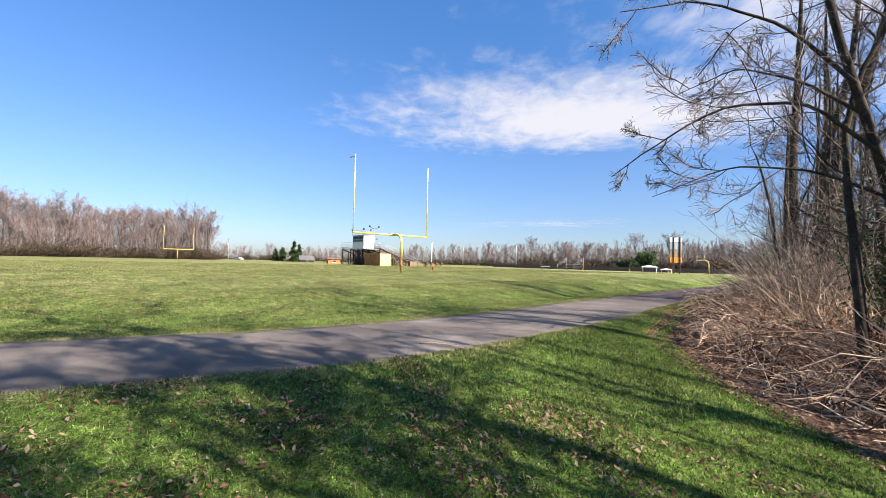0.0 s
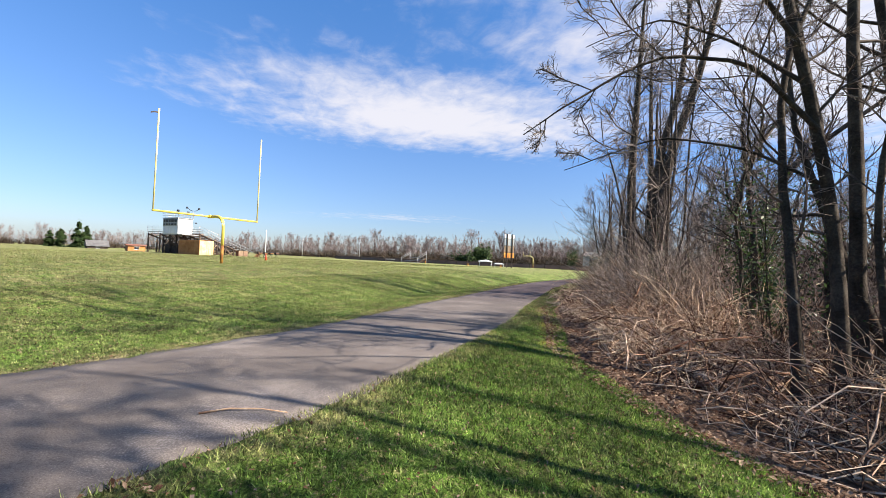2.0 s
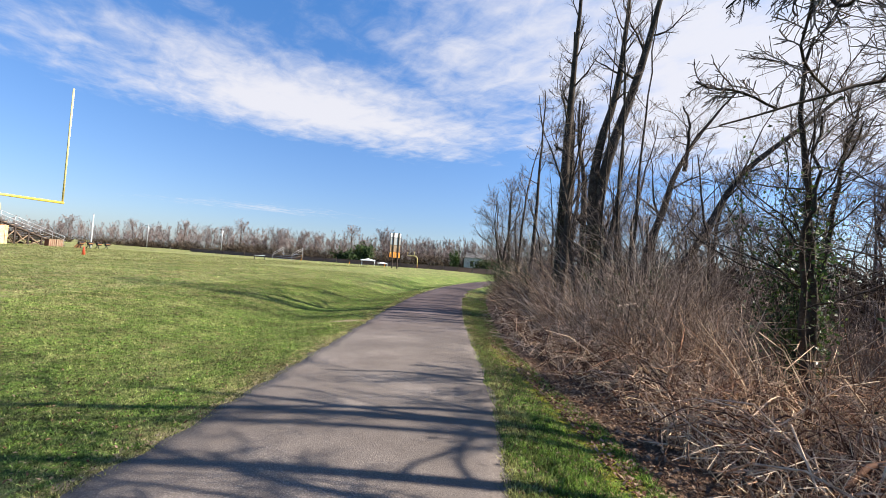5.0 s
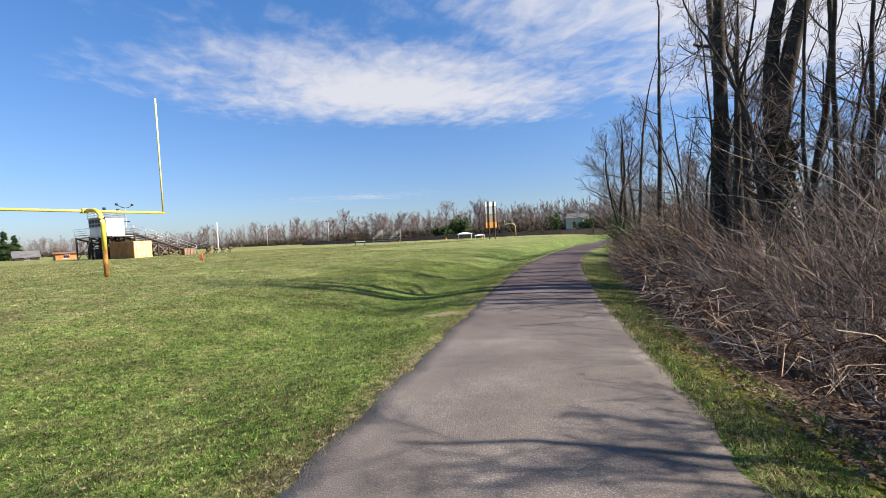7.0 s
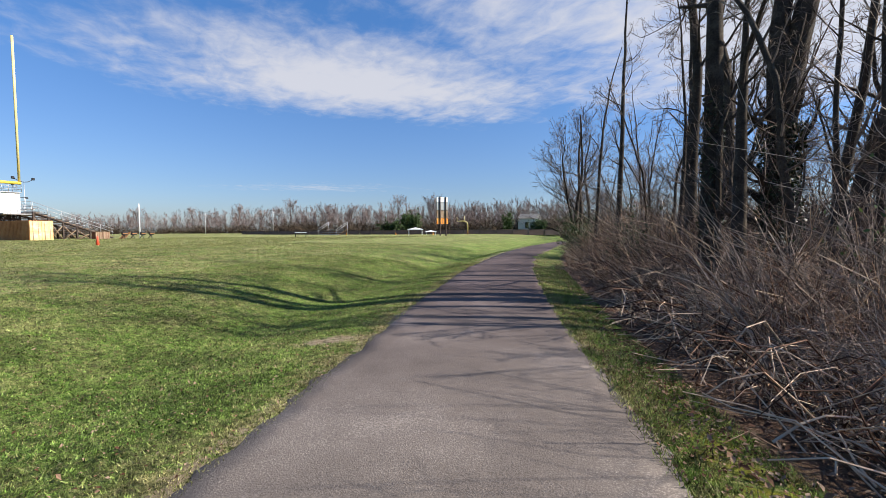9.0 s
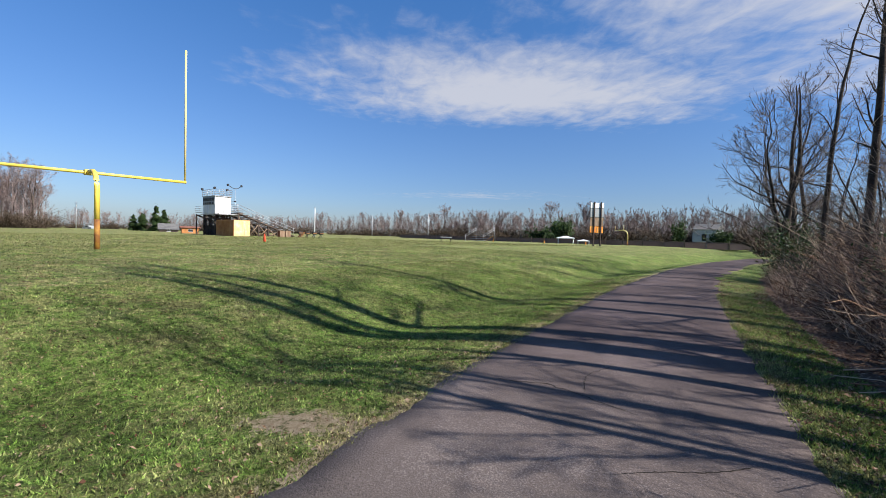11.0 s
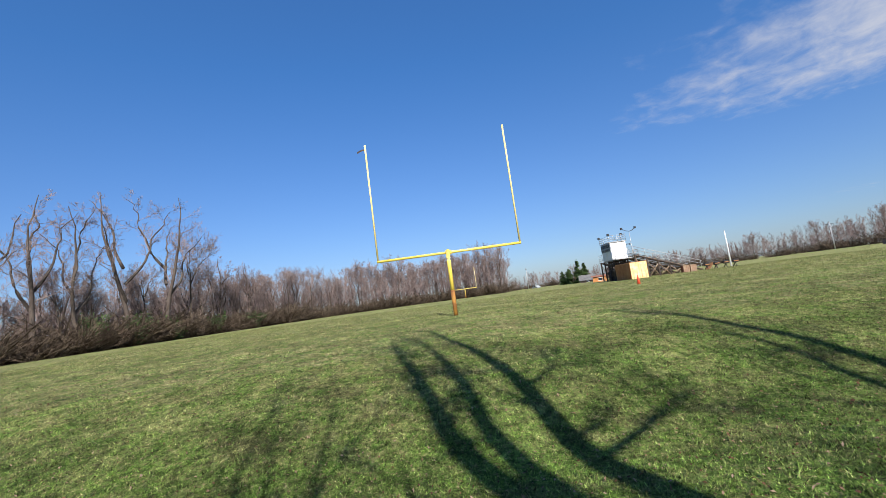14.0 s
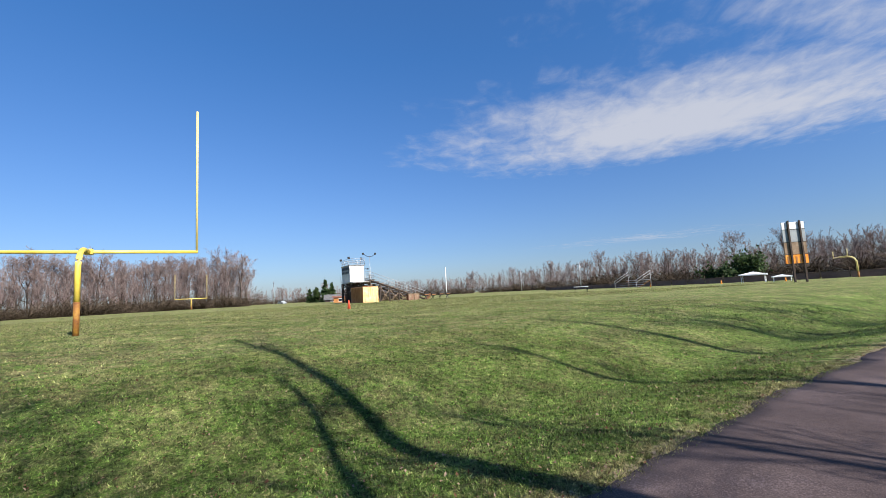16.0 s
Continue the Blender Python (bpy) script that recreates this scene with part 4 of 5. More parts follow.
rng = np.random.default_rng(8)
n = 24000
y = np.where(rng.random(n) < 0.45, rng.uniform(-5, 8, n), rng.uniform(-6, 26, n))
x = along(BRUSH, y) - 0.25 + 4.5 * rng.random(n) ** 1.4
leaves("leaf_litter", np.stack([x, y, height(x, y) + 0.012 + 0.02 * rng.random(n)], 1), 0.35, 0.026, LEAF_DRY, "brown dead leaves littering the wood's edge", "leaves", rng)
n = 42000
y = rng.uniform(-8, 30, n)
x = np.where(rng.random(n) < 0.4, along(RIGHT, y) + (along(BRUSH, y) - along(RIGHT, y)) * rng.random(n), along(LEFT, y) - 12 * rng.random(n) ** 1.2)
leaves("lawn_debris", np.stack([x, y, height(x, y) + 0.022], 1), 0.45, 0.013, LEAF_DRY, "small bits of dead leaf and straw in the lawn", "leaves", rng)
n = 3000
y = rng.uniform(-8, 30, n)
x = np.where(rng.random(n) < 0.35, along(RIGHT, y) + (along(BRUSH, y) - along(RIGHT, y)) * rng.random(n), along(LEFT, y) - 9 * rng.random(n) ** 1.3)
leaves("fallen_leaves", np.stack([x, y, height(x, y) + 0.03], 1), 0.4, 0.018, LEAF_DRY, "scattered dry leaves on the lawn", "leaves", rng)


n = 16000
y = rng.uniform(-7.8, -2.2, n)
x = along(RIGHT, y) + (along(BRUSH, y) - along(RIGHT, y)) * rng.random(n)
drift = np.sin(x * 2.3 + 1.1 * np.sin(y * 1.9)) * np.sin(y * 2.7 + 0.8 * x) + rng.normal(0, 0.3, n)
x, y = x[drift > 0.12], y[drift > 0.12]
leaves("drifted_leaves", np.stack([x, y, height(x, y) + 0.03], 1), 0.5, 0.022, LEAF_DRY, "greyish dead leaves drifted over the grass verge", "leaves", rng)


# lawn blades near the path
def lawn_blades(name, x, y, tall, rng, label, wide=1.0):
    keep = (bare_patch(x, y) < 0.2 + 0.5 * rng.random(len(x))) & (mossiness(x, y) < 0.25 + 0.6 * rng.random(len(x)))
    x, y = x[keep], y[keep]
    n = len(x)
    a = rng.uniform(0, 2 * np.pi, n)
    z = height(x, y) - 0.004
    h = tall * (0.5 + 0.9 * rng.random(n))
    lean = rng.normal(0, 0.55, (n, 2)) * h[:, None]
    w = wide * (0.0035 + 0.003 * rng.random(n))
    base = np.stack([x, y, z], 1)
    side = np.stack([np.cos(a), np.sin(a), 0 * a], 1) * w[:, None]
    tip = base + np.stack([lean[:, 0], lean[:, 1], h], 1)
    verts = np.stack([base - side, base + side, tip], 1).reshape(-1, 3)
    lawn = link_mesh(name, verts, np.arange(3 * n).reshape(n, 3), BLADE)
    lawn.data.attributes.new("dry", "FLOAT", "POINT").data.foreach_set("value", np.repeat(dryness(x, y), 3).astype(np.float32))
    return tagged(lawn, label, "grass", kind="stuff")


rng = np.random.default_rng(9)
n = 470000
y = rng.uniform(-7, 27, n)
x = along(LEFT, y) + 0.09 * rng.random(n) - 7.5 * rng.random(n) ** 1.25
lawn_blades("grass", x, y, 0.027, rng, "short mown spring grass beside the path")
n = 210000
y = rng.uniform(-10, 40, n)
x = along(LEFT, y) - 0.5 - 22 * rng.random(n)
lawn_blades("grass", x, y, 0.036, rng, "mown spring grass of the playing field", 2.2)
n = 150000
y = rng.uniform(-6, 70, n)
x = along(LEFT, y) - 20 - 42 * rng.random(n)
lawn_blades("grass", x, y, 0.05, rng, "mown straw-flecked grass of the far field", 4.5)
n = 170000
y = rng.uniform(-7.5, 24, n)
y = np.where(rng.random(n) < 0.55, rng.uniform(-7.5, 5, n), y)
x = along(RIGHT, y) - 0.08 * rng.random(n) + (along(BRUSH, y) - along(RIGHT, y) + 0.15) * rng.random(n)
lawn_blades("grass", x, y, 0.05, rng, "bright green grass verge between path and wood")

# leafy evergreen shrubs and vines in the thicket
def evergreen(name, at, reach, count, seed, label, mat=None, size=0.035, category="shrub"):
    rng = np.random.default_rng(seed)
    shrub = thing(name, at, 0, label, category)
    n = max(12, count // 120)
    tips = rng.normal(0, 0.5, (n, 3)) * np.array([reach[0], reach[1], 0.0])
    tips[:, 2] = reach[2] * (0.45 + 0.6 * rng.random(n))
    t = np.linspace(0, 1, 6)
    P = tips[:, None] * np.stack([t ** 1.3, t ** 1.3, t], 1)[None]
    P[:, 1:] += rng.normal(0, 0.05, (n, 5, 3))
    link_mesh("woody_frame", *tubes(P, np.full((n, 6), 0.3 * size) * np.linspace(1.2, 0.4, 6), 3), BARK, shrub)
    pick = rng.integers(0, n, count)
    f = 0.3 + 0.7 * rng.random(count)
    i = np.minimum((f * 5).astype(int), 4)
    w = (f * 5 - i)[:, None]
    base = P[pick, i] * (1 - w) + P[pick, i + 1] * w + rng.normal(0, 0.11, (count, 3)) * np.array(reach)
    u, v = rng.normal(size=(count, 3)), rng.normal(size=(count, 3))
    u /= np.linalg.norm(u, axis=1, keepdims=True)
    v -= (v * u).sum(1, keepdims=True) * u
    v /= np.linalg.norm(v, axis=1, keepdims=True)
    s = size * (0.6 + 0.8 * rng.random((count, 1)))
    verts = np.stack([base - u * s, base - v * s * 0.5, base + u * s, base + v * s * 0.5], 1).reshape(-1, 3)
    link_mesh("foliage", verts, np.arange(4 * count).reshape(-1, 4), mat or GREEN, shrub)
    return shrub


evergreen("holly_shrub", on_ground(7.0, 7.0), (1.0, 1.2, 4.2), 5200, 31, "dark green leafy holly shrub among bare trees")
evergreen("honeysuckle_vine", on_ground(6.2, 4.3), (1.5, 1.4, 3.6), 1100, 32, "sparse green honeysuckle leaves climbing bare stems")
evergreen("honeysuckle_vine", on_ground(7.0, 1.6), (1.6, 1.4, 3.0), 1700, 33, "sparse green honeysuckle leaves climbing bare stems")
evergreen("honeysuckle_vine", on_ground(5.2, 21.0), (1.1, 2.4, 2.4), 1300, 34, "sparse yellow-green leaves in the thicket")
evergreen("honeysuckle_vine", on_ground(6.0, 12.0), (1.2, 2.4, 2.6), 1200, 35, "sparse yellow-green leaves in the thicket")


evergreen("evergreen_shrub", on_ground(5.9, 31.5), (1.2, 1.8, 2.6), 4200, 38, "dark olive evergreen shrub at the path's bend", size=0.05)


# ---------------------------------------------------------------- far woods
def far_tree(seed, h, label="tall leafless tree in the far wood", group="far woods round the field"):
    rng = np.random.default_rng(seed)
    lean = rng.normal(0, 0.05 * h, 2)
    fork = rng.uniform(0.3, 0.5)
    turn = rng.uniform(0, 2 * math.pi)
    stems = [([(0, 0, 0), (lean[0] * 0.3, lean[1] * 0.3, h * 0.45), (lean[0], lean[1], h * 0.84)], 0.014 * h, 0.03)]
    for k in range(2):
        c, q = math.cos(turn + 2.4 * k), math.sin(turn + 2.4 * k)
        f = fork + 0.1 * k
        stems.append(([(lean[0] * 0.2, lean[1] * 0.2, h * f), (lean[0] * 0.4 + 0.07 * h * c, lean[1] * 0.4 + 0.07 * h * q, h * (f + 0.18)), (0.15 * h * c, 0.15 * h * q, h * 0.8)], 0.008 * h, 0.03))
    return bare_tree("tree", (0, 0, 0), stems, label, seed, limbs=9, branches=8, twigs=14, limb_len=0.37 * h, first=0.2, lift=0.12, thick=1.0, haze=0.0085, group=group,
                     bark=FAR_BARK, twig=FAR_TWIG, sides=5, crook=0.22 if seed % 2 else 0.1, twig_rings=2, spread=0.52)


far_kinds = [far_tree(300 + k, h) for k, h in enumerate((12.0, 14.0, 15.0, 16.0, 13.0, 17.0))]
far_used = set()


def plant_far(x, y, h, k, rng):
    src = far_kinds[k % 6]
    size = h / (12.0, 14.0, 15.0, 16.0, 13.0, 17.0)[k % 6]
    m = pose(x, y, 0.4, 0, 0, rng.uniform(0, 360)) @ Matrix.Diagonal((size, size, size, 1))
    if k % 6 not in far_used:
        far_used.add(k % 6)
        src.matrix_basis = m
    else:
        copy_thing(src, m)


rng = np.random.default_rng(40)
CAM0 = (0.8, 12.0)


def polar(bearing, dist, z=0.5):
    return (CAM0[0] - dist * math.sin(radians(bearing)), CAM0[1] + dist * math.cos(radians(bearing)), z)


def belt(spots, count, depth, seed):
    """Trees strewn along a line of (bearing left of +y, distance, height)."""
    rng = np.random.default_rng(seed)
    b, d, h = np.array(spots, float).T
    for k in range(count):
        q = (k + rng.random()) / count * (len(b) - 1)
        bearing, dist = np.interp(q, np.arange(len(b)), b), np.interp(q, np.arange(len(b)), d) + depth * rng.random()
        tall = np.interp(q, np.arange(len(b)), h) * (0.82 + 0.26 * rng.random())
        plant_far(CAM0[0] - dist * math.sin(radians(bearing)), CAM0[1] + dist * math.cos(radians(bearing)), tall, int(rng.integers(0, 6)), rng)


belt([(150, 62, 14), (132, 60, 14), (121, 66, 12), (114, 76, 12), (108, 86, 14), (102, 96, 13), (97, 112, 14), (90, 140, 15.5)], 44, 10, 41)
belt([(90, 150, 16.5), (80, 158, 18.5), (69.5, 162, 19)], 36, 12, 42)
belt([(72, 240, 11), (60, 250, 11), (48, 235, 11), (38, 205, 12), (28, 165, 12), (18, 138, 12), (8, 122, 11.5), (2, 116, 10)], 38, 14, 43)
belt([(2, 108, 9), (-8, 98, 9.5), (-16, 84, 11)], 12, 16, 44)


belt([(-18, 60, 12), (-30, 48, 12), (-45, 40, 12), (-60, 36, 12), (-75, 36, 12), (-95, 34, 12)], 14, 22, 45)


def gnarled_tree(bearing, dist, h, seed):
    """An old tree with a crooked forked trunk, heavy bent limbs and few twigs."""
    rng = np.random.default_rng(seed)
    lean = rng.normal(0, 0.06 * h, 2)
    stems = [([(0, 0, 0), (lean[0] * 0.2, lean[1] * 0.2, h * 0.25), (lean[0] * 0.7, lean[1] * 0.7, h * 0.5), (lean[0], lean[1], h * 0.95)], 0.017 * h, 0.04)]
    turn = rng.uniform(0, 2 * math.pi)
    for k in range(3):
        a = turn + 2.1 * k + rng.uniform(-0.4, 0.4)
        c, q, f = math.cos(a), math.sin(a), 0.28 + 0.1 * k
        stems.append(([(lean[0] * f * 0.7, lean[1] * f * 0.7, h * f), (0.09 * h * c, 0.09 * h * q, h * (f + 0.12)), (0.13 * h * c, 0.13 * h * q, h * (f + 0.3)), (0.22 * h * c, 0.22 * h * q, h * (f + 0.46))], 0.0095 * h, 0.03))
    bare_tree("tree", polar(bearing, dist, 0.35), stems, "tall crooked old leafless tree before the far wood", seed, limbs=8, branches=8, twigs=10, limb_len=0.2 * h, first=0.3, lift=0.08,
              thick=1.3, haze=0.008, group="crooked trees before the far wood", bark=FAR_BARK, twig=FAR_TWIG, sides=6, crook=0.3, twig_rings=2, spread=0.85)


for k, (b, d, h) in enumerate(((113, 75, 24), (109.8, 80, 24), (117.3, 71, 19.5), (120.5, 68, 21), (125, 65, 18), (104.5, 95, 15.5), (101.6, 101, 15))):
    gnarled_tree(b, d, h, 420 + k)


for b, d, h, k in ((107.4, 84, 18.5, 2), (106.2, 86, 16, 5)):
    plant_far(*polar(b, d)[:2], h, k, rng)


def undergrowth(name, spots, count, tall, seed, label):
    rng = np.random.default_rng(seed)
    b, d = np.array(spots, float).T
    bushes = count // 22
    q = rng.random(bushes) * (len(b) - 1)
    bearing = np.radians(np.interp(q, np.arange(len(b)), b))
    dist = np.interp(q, np.arange(len(b)), d) + 12 * rng.random(bushes) ** 1.5
    size = tall * (0.3 + 0.9 * rng.random(bushes) ** 1.4)
    pick = np.repeat(np.arange(bushes), 22)
    count = len(pick)
    base = np.stack([CAM0[0] - dist * np.sin(bearing), CAM0[1] + dist * np.cos(bearing), np.full(bushes, 0.35)], 1)[pick]
    base[:, :2] += rng.normal(0, 0.3, (count, 2))
    h = size[pick] * (0.5 + 0.6 * rng.random(count))
    tip = np.stack([rng.normal(0, 0.65, count) * h, rng.normal(0, 0.65, count) * h, h * (0.5 + 0.5 * rng.random(count))], 1)
    t = np.array([0, 0.5, 1.0])
    P = base[:, None] + tip[:, None] * np.stack([t ** 1.6, t ** 1.6, t], 1)[None]
    R = np.full((count, 1), 0.06) * np.array([1, 0.8, 0.55])
    T, TR, _ = sprout(P, R, 11, 0.25, 1.0, h * 0.45, 0.9, 2, 0.1, 0.2, 0.6, rng)
    tagged(link_mesh(name, *merge([tubes(P, R, 3), slivers(T, TR, rng)]), UNDER), label, "undergrowth", kind="stuff")


def far_wood(name, spots, count, deep, seed, label):
    """Slender stems with upswept branches, packed into a belt of woodland."""
    rng = np.random.default_rng(seed)
    b, d, h = np.array(spots, float).T
    q = rng.random(count) * (len(b) - 1)
    bearing = np.radians(np.interp(q, np.arange(len(b)), b))
    dist = np.interp(q, np.arange(len(b)), d) + deep * rng.random(count)
    tall = np.interp(q, np.arange(len(b)), h) * (0.52 + 0.46 * rng.random(count))
    base = np.stack([CAM0[0] - dist * np.sin(bearing), CAM0[1] + dist * np.cos(bearing), np.full(count, 0.3)], 1)
    lean = rng.normal(0, 0.07, (count, 2)) * tall[:, None]
    t = np.linspace(0, 1, 5)
    P = base[:, None] + np.stack([lean[:, :1] * t ** 2, lean[:, 1:] * t ** 2, tall[:, None] * t], 2)
    P[:, 1:, :2] += rng.normal(0, 0.16, (count, 4, 2))
    R = (0.004 + 0.006 * rng.random(count))[:, None] * tall[:, None] * np.linspace(1, 0.25, 5)[None]
    L, LR, ls = sprout(P, R, 9, 0.25, 0.98, tall * 0.34, 0.55, 3, 0.18, 0.14, 0.5, rng)
    LR = np.maximum(LR, 0.02)
    T, TR, _ = sprout(L, LR, 17, 0.2, 1.0, ls * 0.5, 0.65, 2, 0.12, 0.2, 0.7, rng)
    TR = np.maximum(TR, 0.014)
    tagged(link_mesh(name, *merge([tubes(P, R, 4), tubes(L, LR, 3), slivers(T, TR, rng)]), FAR_TWIG), label, "woods", kind="stuff")


far_wood("far_woods", [(150, 64, 9), (132, 62, 9), (121, 68, 9), (112, 80, 11), (104, 94, 12.5), (97, 116, 13), (90, 144, 14), (80, 156, 16), (69.5, 160, 17)], 1150, 26, 47, "leafless grey-brown woods beyond the field")
far_wood("far_woods", [(73, 250, 9), (60, 255, 9), (48, 240, 10), (38, 208, 10.5), (28, 168, 10.5), (18, 142, 10.5), (8, 124, 10), (0, 114, 9.5), (-12, 98, 10)], 1050, 30, 48, "leafless grey-brown woods beyond the fence")
undergrowth("undergrowth", [(150, 58), (132, 56), (121, 62), (112, 74), (104, 88), (97, 108), (90, 138), (80, 152), (69.5, 156)], 11500, 5.4, 51, "brown leafless undergrowth along the far wood")
undergrowth("undergrowth", [(74, 236), (60, 246), (48, 230), (38, 200), (28, 160), (18, 134), (8, 114), (-2, 106), (-12, 92)], 9000, 5.0, 52, "brown leafless undergrowth along the far wood")


undergrowth("undergrowth", [(-10, 50), (-22, 30), (-35, 22), (-50, 18), (-65, 17), (-85, 17), (-110, 19)], 1800, 4.2, 53, "brown leafless undergrowth deep in the wood")


def conifer(at, h, seed):
    rng = np.random.default_rng(seed)
    tree = thing("conifer", at, 0, "dark green conifer beyond the field", "tree", "conifers beyond the field")
    part("trunk", pipe([(0, 0, 0), (0, 0, h * 0.6), (0, 0, h)], [0.2, 0.12, 0.03], 6), BARK, tree)
    boughs = 34
    bz = h * (0.08 + 0.9 * rng.random(boughs) ** 1.15)
    ba = rng.uniform(0, 2 * np.pi, boughs)
    br = 0.34 * h * (1.02 - bz / h) ** 0.6 * (0.55 + 0.6 * rng.random(boughs))
    n = 2800
    pick, f = rng.integers(0, boughs, n), rng.random(n) ** 0.7
    z = bz[pick] + rng.normal(0, 0.035 * h, n)
    r = br[pick] * f
    a = ba[pick] + rng.normal(0, 0.28, n)
    c = np.stack([r * np.cos(a), r * np.sin(a), z - r * 0.3], 1)
    u = np.stack([np.cos(a), np.sin(a), -0.4 + 0 * a], 1) * (0.35 + 0.3 * rng.random((n, 1)))
    v = np.stack([-np.sin(a), np.cos(a), rng.normal(0, 0.3, n)], 1) * 0.16
    verts = np.stack([c - u, c - v, c + u, c + v], 1).reshape(-1, 3)
    link_mesh("crown", verts, np.arange(4 * n).reshape(-1, 4), GREEN_FAR, tree)


for k, (b, d, h) in enumerate(((60.4, 150, 7.2), (59.6, 153, 6.2), (61.6, 158, 5.6), (62.4, 160, 4.6))):
    conifer(polar(b, d), h, 60 + k)
evergreen("evergreen_shrub", (-16.0, 100.0, 0.4), (3.3, 1.6, 4.6), 4500, 36, "wide dark green evergreen shrub behind the fence", GREEN_FAR, 0.22)
evergreen("evergreen_shrub", polar(-2.9, 97, 0.3), (2.2, 1.4, 5.0), 1800, 39, "dark slender evergreen beside the pale house", GREEN_FAR, 0.22)
evergreen("evergreen_shrub", polar(-7.2, 92, 0.3), (2.2, 1.4, 3.0), 2600, 40, "dark rounded evergreen shrub before the pale house", GREEN_FAR, 0.2)
evergreen("evergreen_shrub", (-21.0, 103.0, 0.4), (2.6, 1.5, 3.4), 2500, 37, "yellow-green evergreen shrub behind the fence", GREEN_FAR, 0.22)


for k, (b, d) in enumerate(((116, 70), (112.5, 74), (109, 79), (105, 87), (101, 97))):
    evergreen("evergreen_shrub", polar(b, d, 0.4), (2.4, 2.2, 4.4 - 0.3 * k), 1500, 80 + k, "dark olive evergreen brush at the far wood's foot", GREEN_FAR, 0.2)


# ---------------------------------------------------------------- goal posts
AXIS = math.degrees(math.atan2(27.0, -106.3))


def goal(at, turn, label, scale_r=1.0, paint=None, top=9.15):
    """Gooseneck goal: post at the origin, crossbar 1.45 m ahead along local x, 7.11 m long."""
    g = thing("goal_post", at, turn, label, "goal post", "football goal posts")
    paint = paint or YELLOW
    part("post_foot", pipe([(0, 0, -0.1), (0, 0, 1.15)], 0.095 * scale_r, 14), RUSTY, g, "rust-stained orange foot")
    bend = [(0, 0, 1.15), (0, 0, 2.3)] + [(0.75 * (1 - math.cos(a)), 0, 2.3 + 0.75 * math.sin(a)) for a in np.linspace(0.15, math.pi / 2, 9)] + [(1.38, 0, 3.05)]
    part("gooseneck", pipe(bend, 0.09 * scale_r, 14), paint, g)
    part("crossbar", pipe([(1.45, -3.6, 3.05), (1.45, 0, 3.05), (1.45, 3.6, 3.05)], 0.062 * scale_r, 12), paint, g)
    part("clamp", box(1.3, -0.14, 2.95, 1.58, 0.14, 3.16, 0.02), paint, g)
    for s in (-1, 1):
        part("upright", pipe([(1.45, 3.555 * s, 3.0), (1.45, 3.555 * s, top)], 0.045 * scale_r, 10), PALE_YELLOW if paint is YELLOW else paint, g)
    return g


near_goal = goal((-18.43, 18.93, 0.69), AXIS, "yellow gooseneck football goal post on the grass")
rib = bmesh.new()
rows = [[rib.verts.new((1.45 + 0.004 * k, 3.6 + 0.1 * k, 8.85 - 0.02 * k + 0.03 * math.sin(k) + dz)) for dz in (0, 0.09)] for k in range(5)]
for a, b in zip(rows, rows[1:]):
    rib.faces.new((a[0], b[0], b[1], a[1]))
part("ribbon", rib, DARK, near_goal, "dark wind ribbon")
goal((-126.0, 46.3, 0.5), AXIS + 180, "distant yellow football goal post", 1.35)
goal((-3.0, 91.5, 0.25), 195, "pale yellow practice goal post by the fence", 1.1, PALE_YELLOW, 3.9)

cone = thing("traffic_cone", (-27.3, 34.75, 0.62), 0, "orange-red marker cone on the grass", "cone")
part("base", box(-0.16, -0.16, 0, 0.16, 0.16, 0.04), RED, cone)
part("body", pipe([(0, 0, 0.03), (0, 0, 0.45), (0, 0, 0.72)], [0.13, 0.08, 0.035], 12), RED, cone)

# ---------------------------------------------------------------- press box, container and stand
YARD = (-53.35, 55.14, 0.48)
TURN = AXIS - 90  # local x runs towards the far side of the field, local y along it


def yard(name, u, w, label, category, group=""):
    m = pose(*YARD, 0, 0, TURN) @ Matrix.Translation((u, w, 0))
    ob = new(name)
    ob.matrix_world = m
    return tagged(ob, label, category, group)


crate = yard("shipping_container", -2.44, 0, "tan steel shipping container with cream doors", "container")
part("body", box(0, 0.08, 0.12, 2.44, 6.06, 2.6, 0.02), RUST_TAN, crate)
for k in range(20):
    y = 0.35 + k * 0.28
    for x in (-0.03, 2.44):
        part("corrugation", box(x, y, 0.25, x + 0.03, y + 0.12, 2.45, 0.008), RUST_TAN, crate)
part("skid", box(0.05, 0.1, 0, 2.39, 6.0, 0.12, 0.02), DARK, crate)
for x in (0.04, 1.23):
    leaf = part("door", box(x, 0, 0.18, x + 1.17, 0.08, 2.54, 0.015), CREAM, crate, "cream-painted door")
    for k in range(5):
        part("door_rib", box(x + 0.06, -0.035, 0.4 + k * 0.44, x + 1.11, 0.002, 0.47 + k * 0.44, 0.01), CREAM, leaf)
    for dx in (0.3, 0.85):
        part("lock_rod", pipe([(x + dx, -0.06, 0.22), (x + dx, -0.06, 2.5)], 0.02, 6), GALV, leaf)

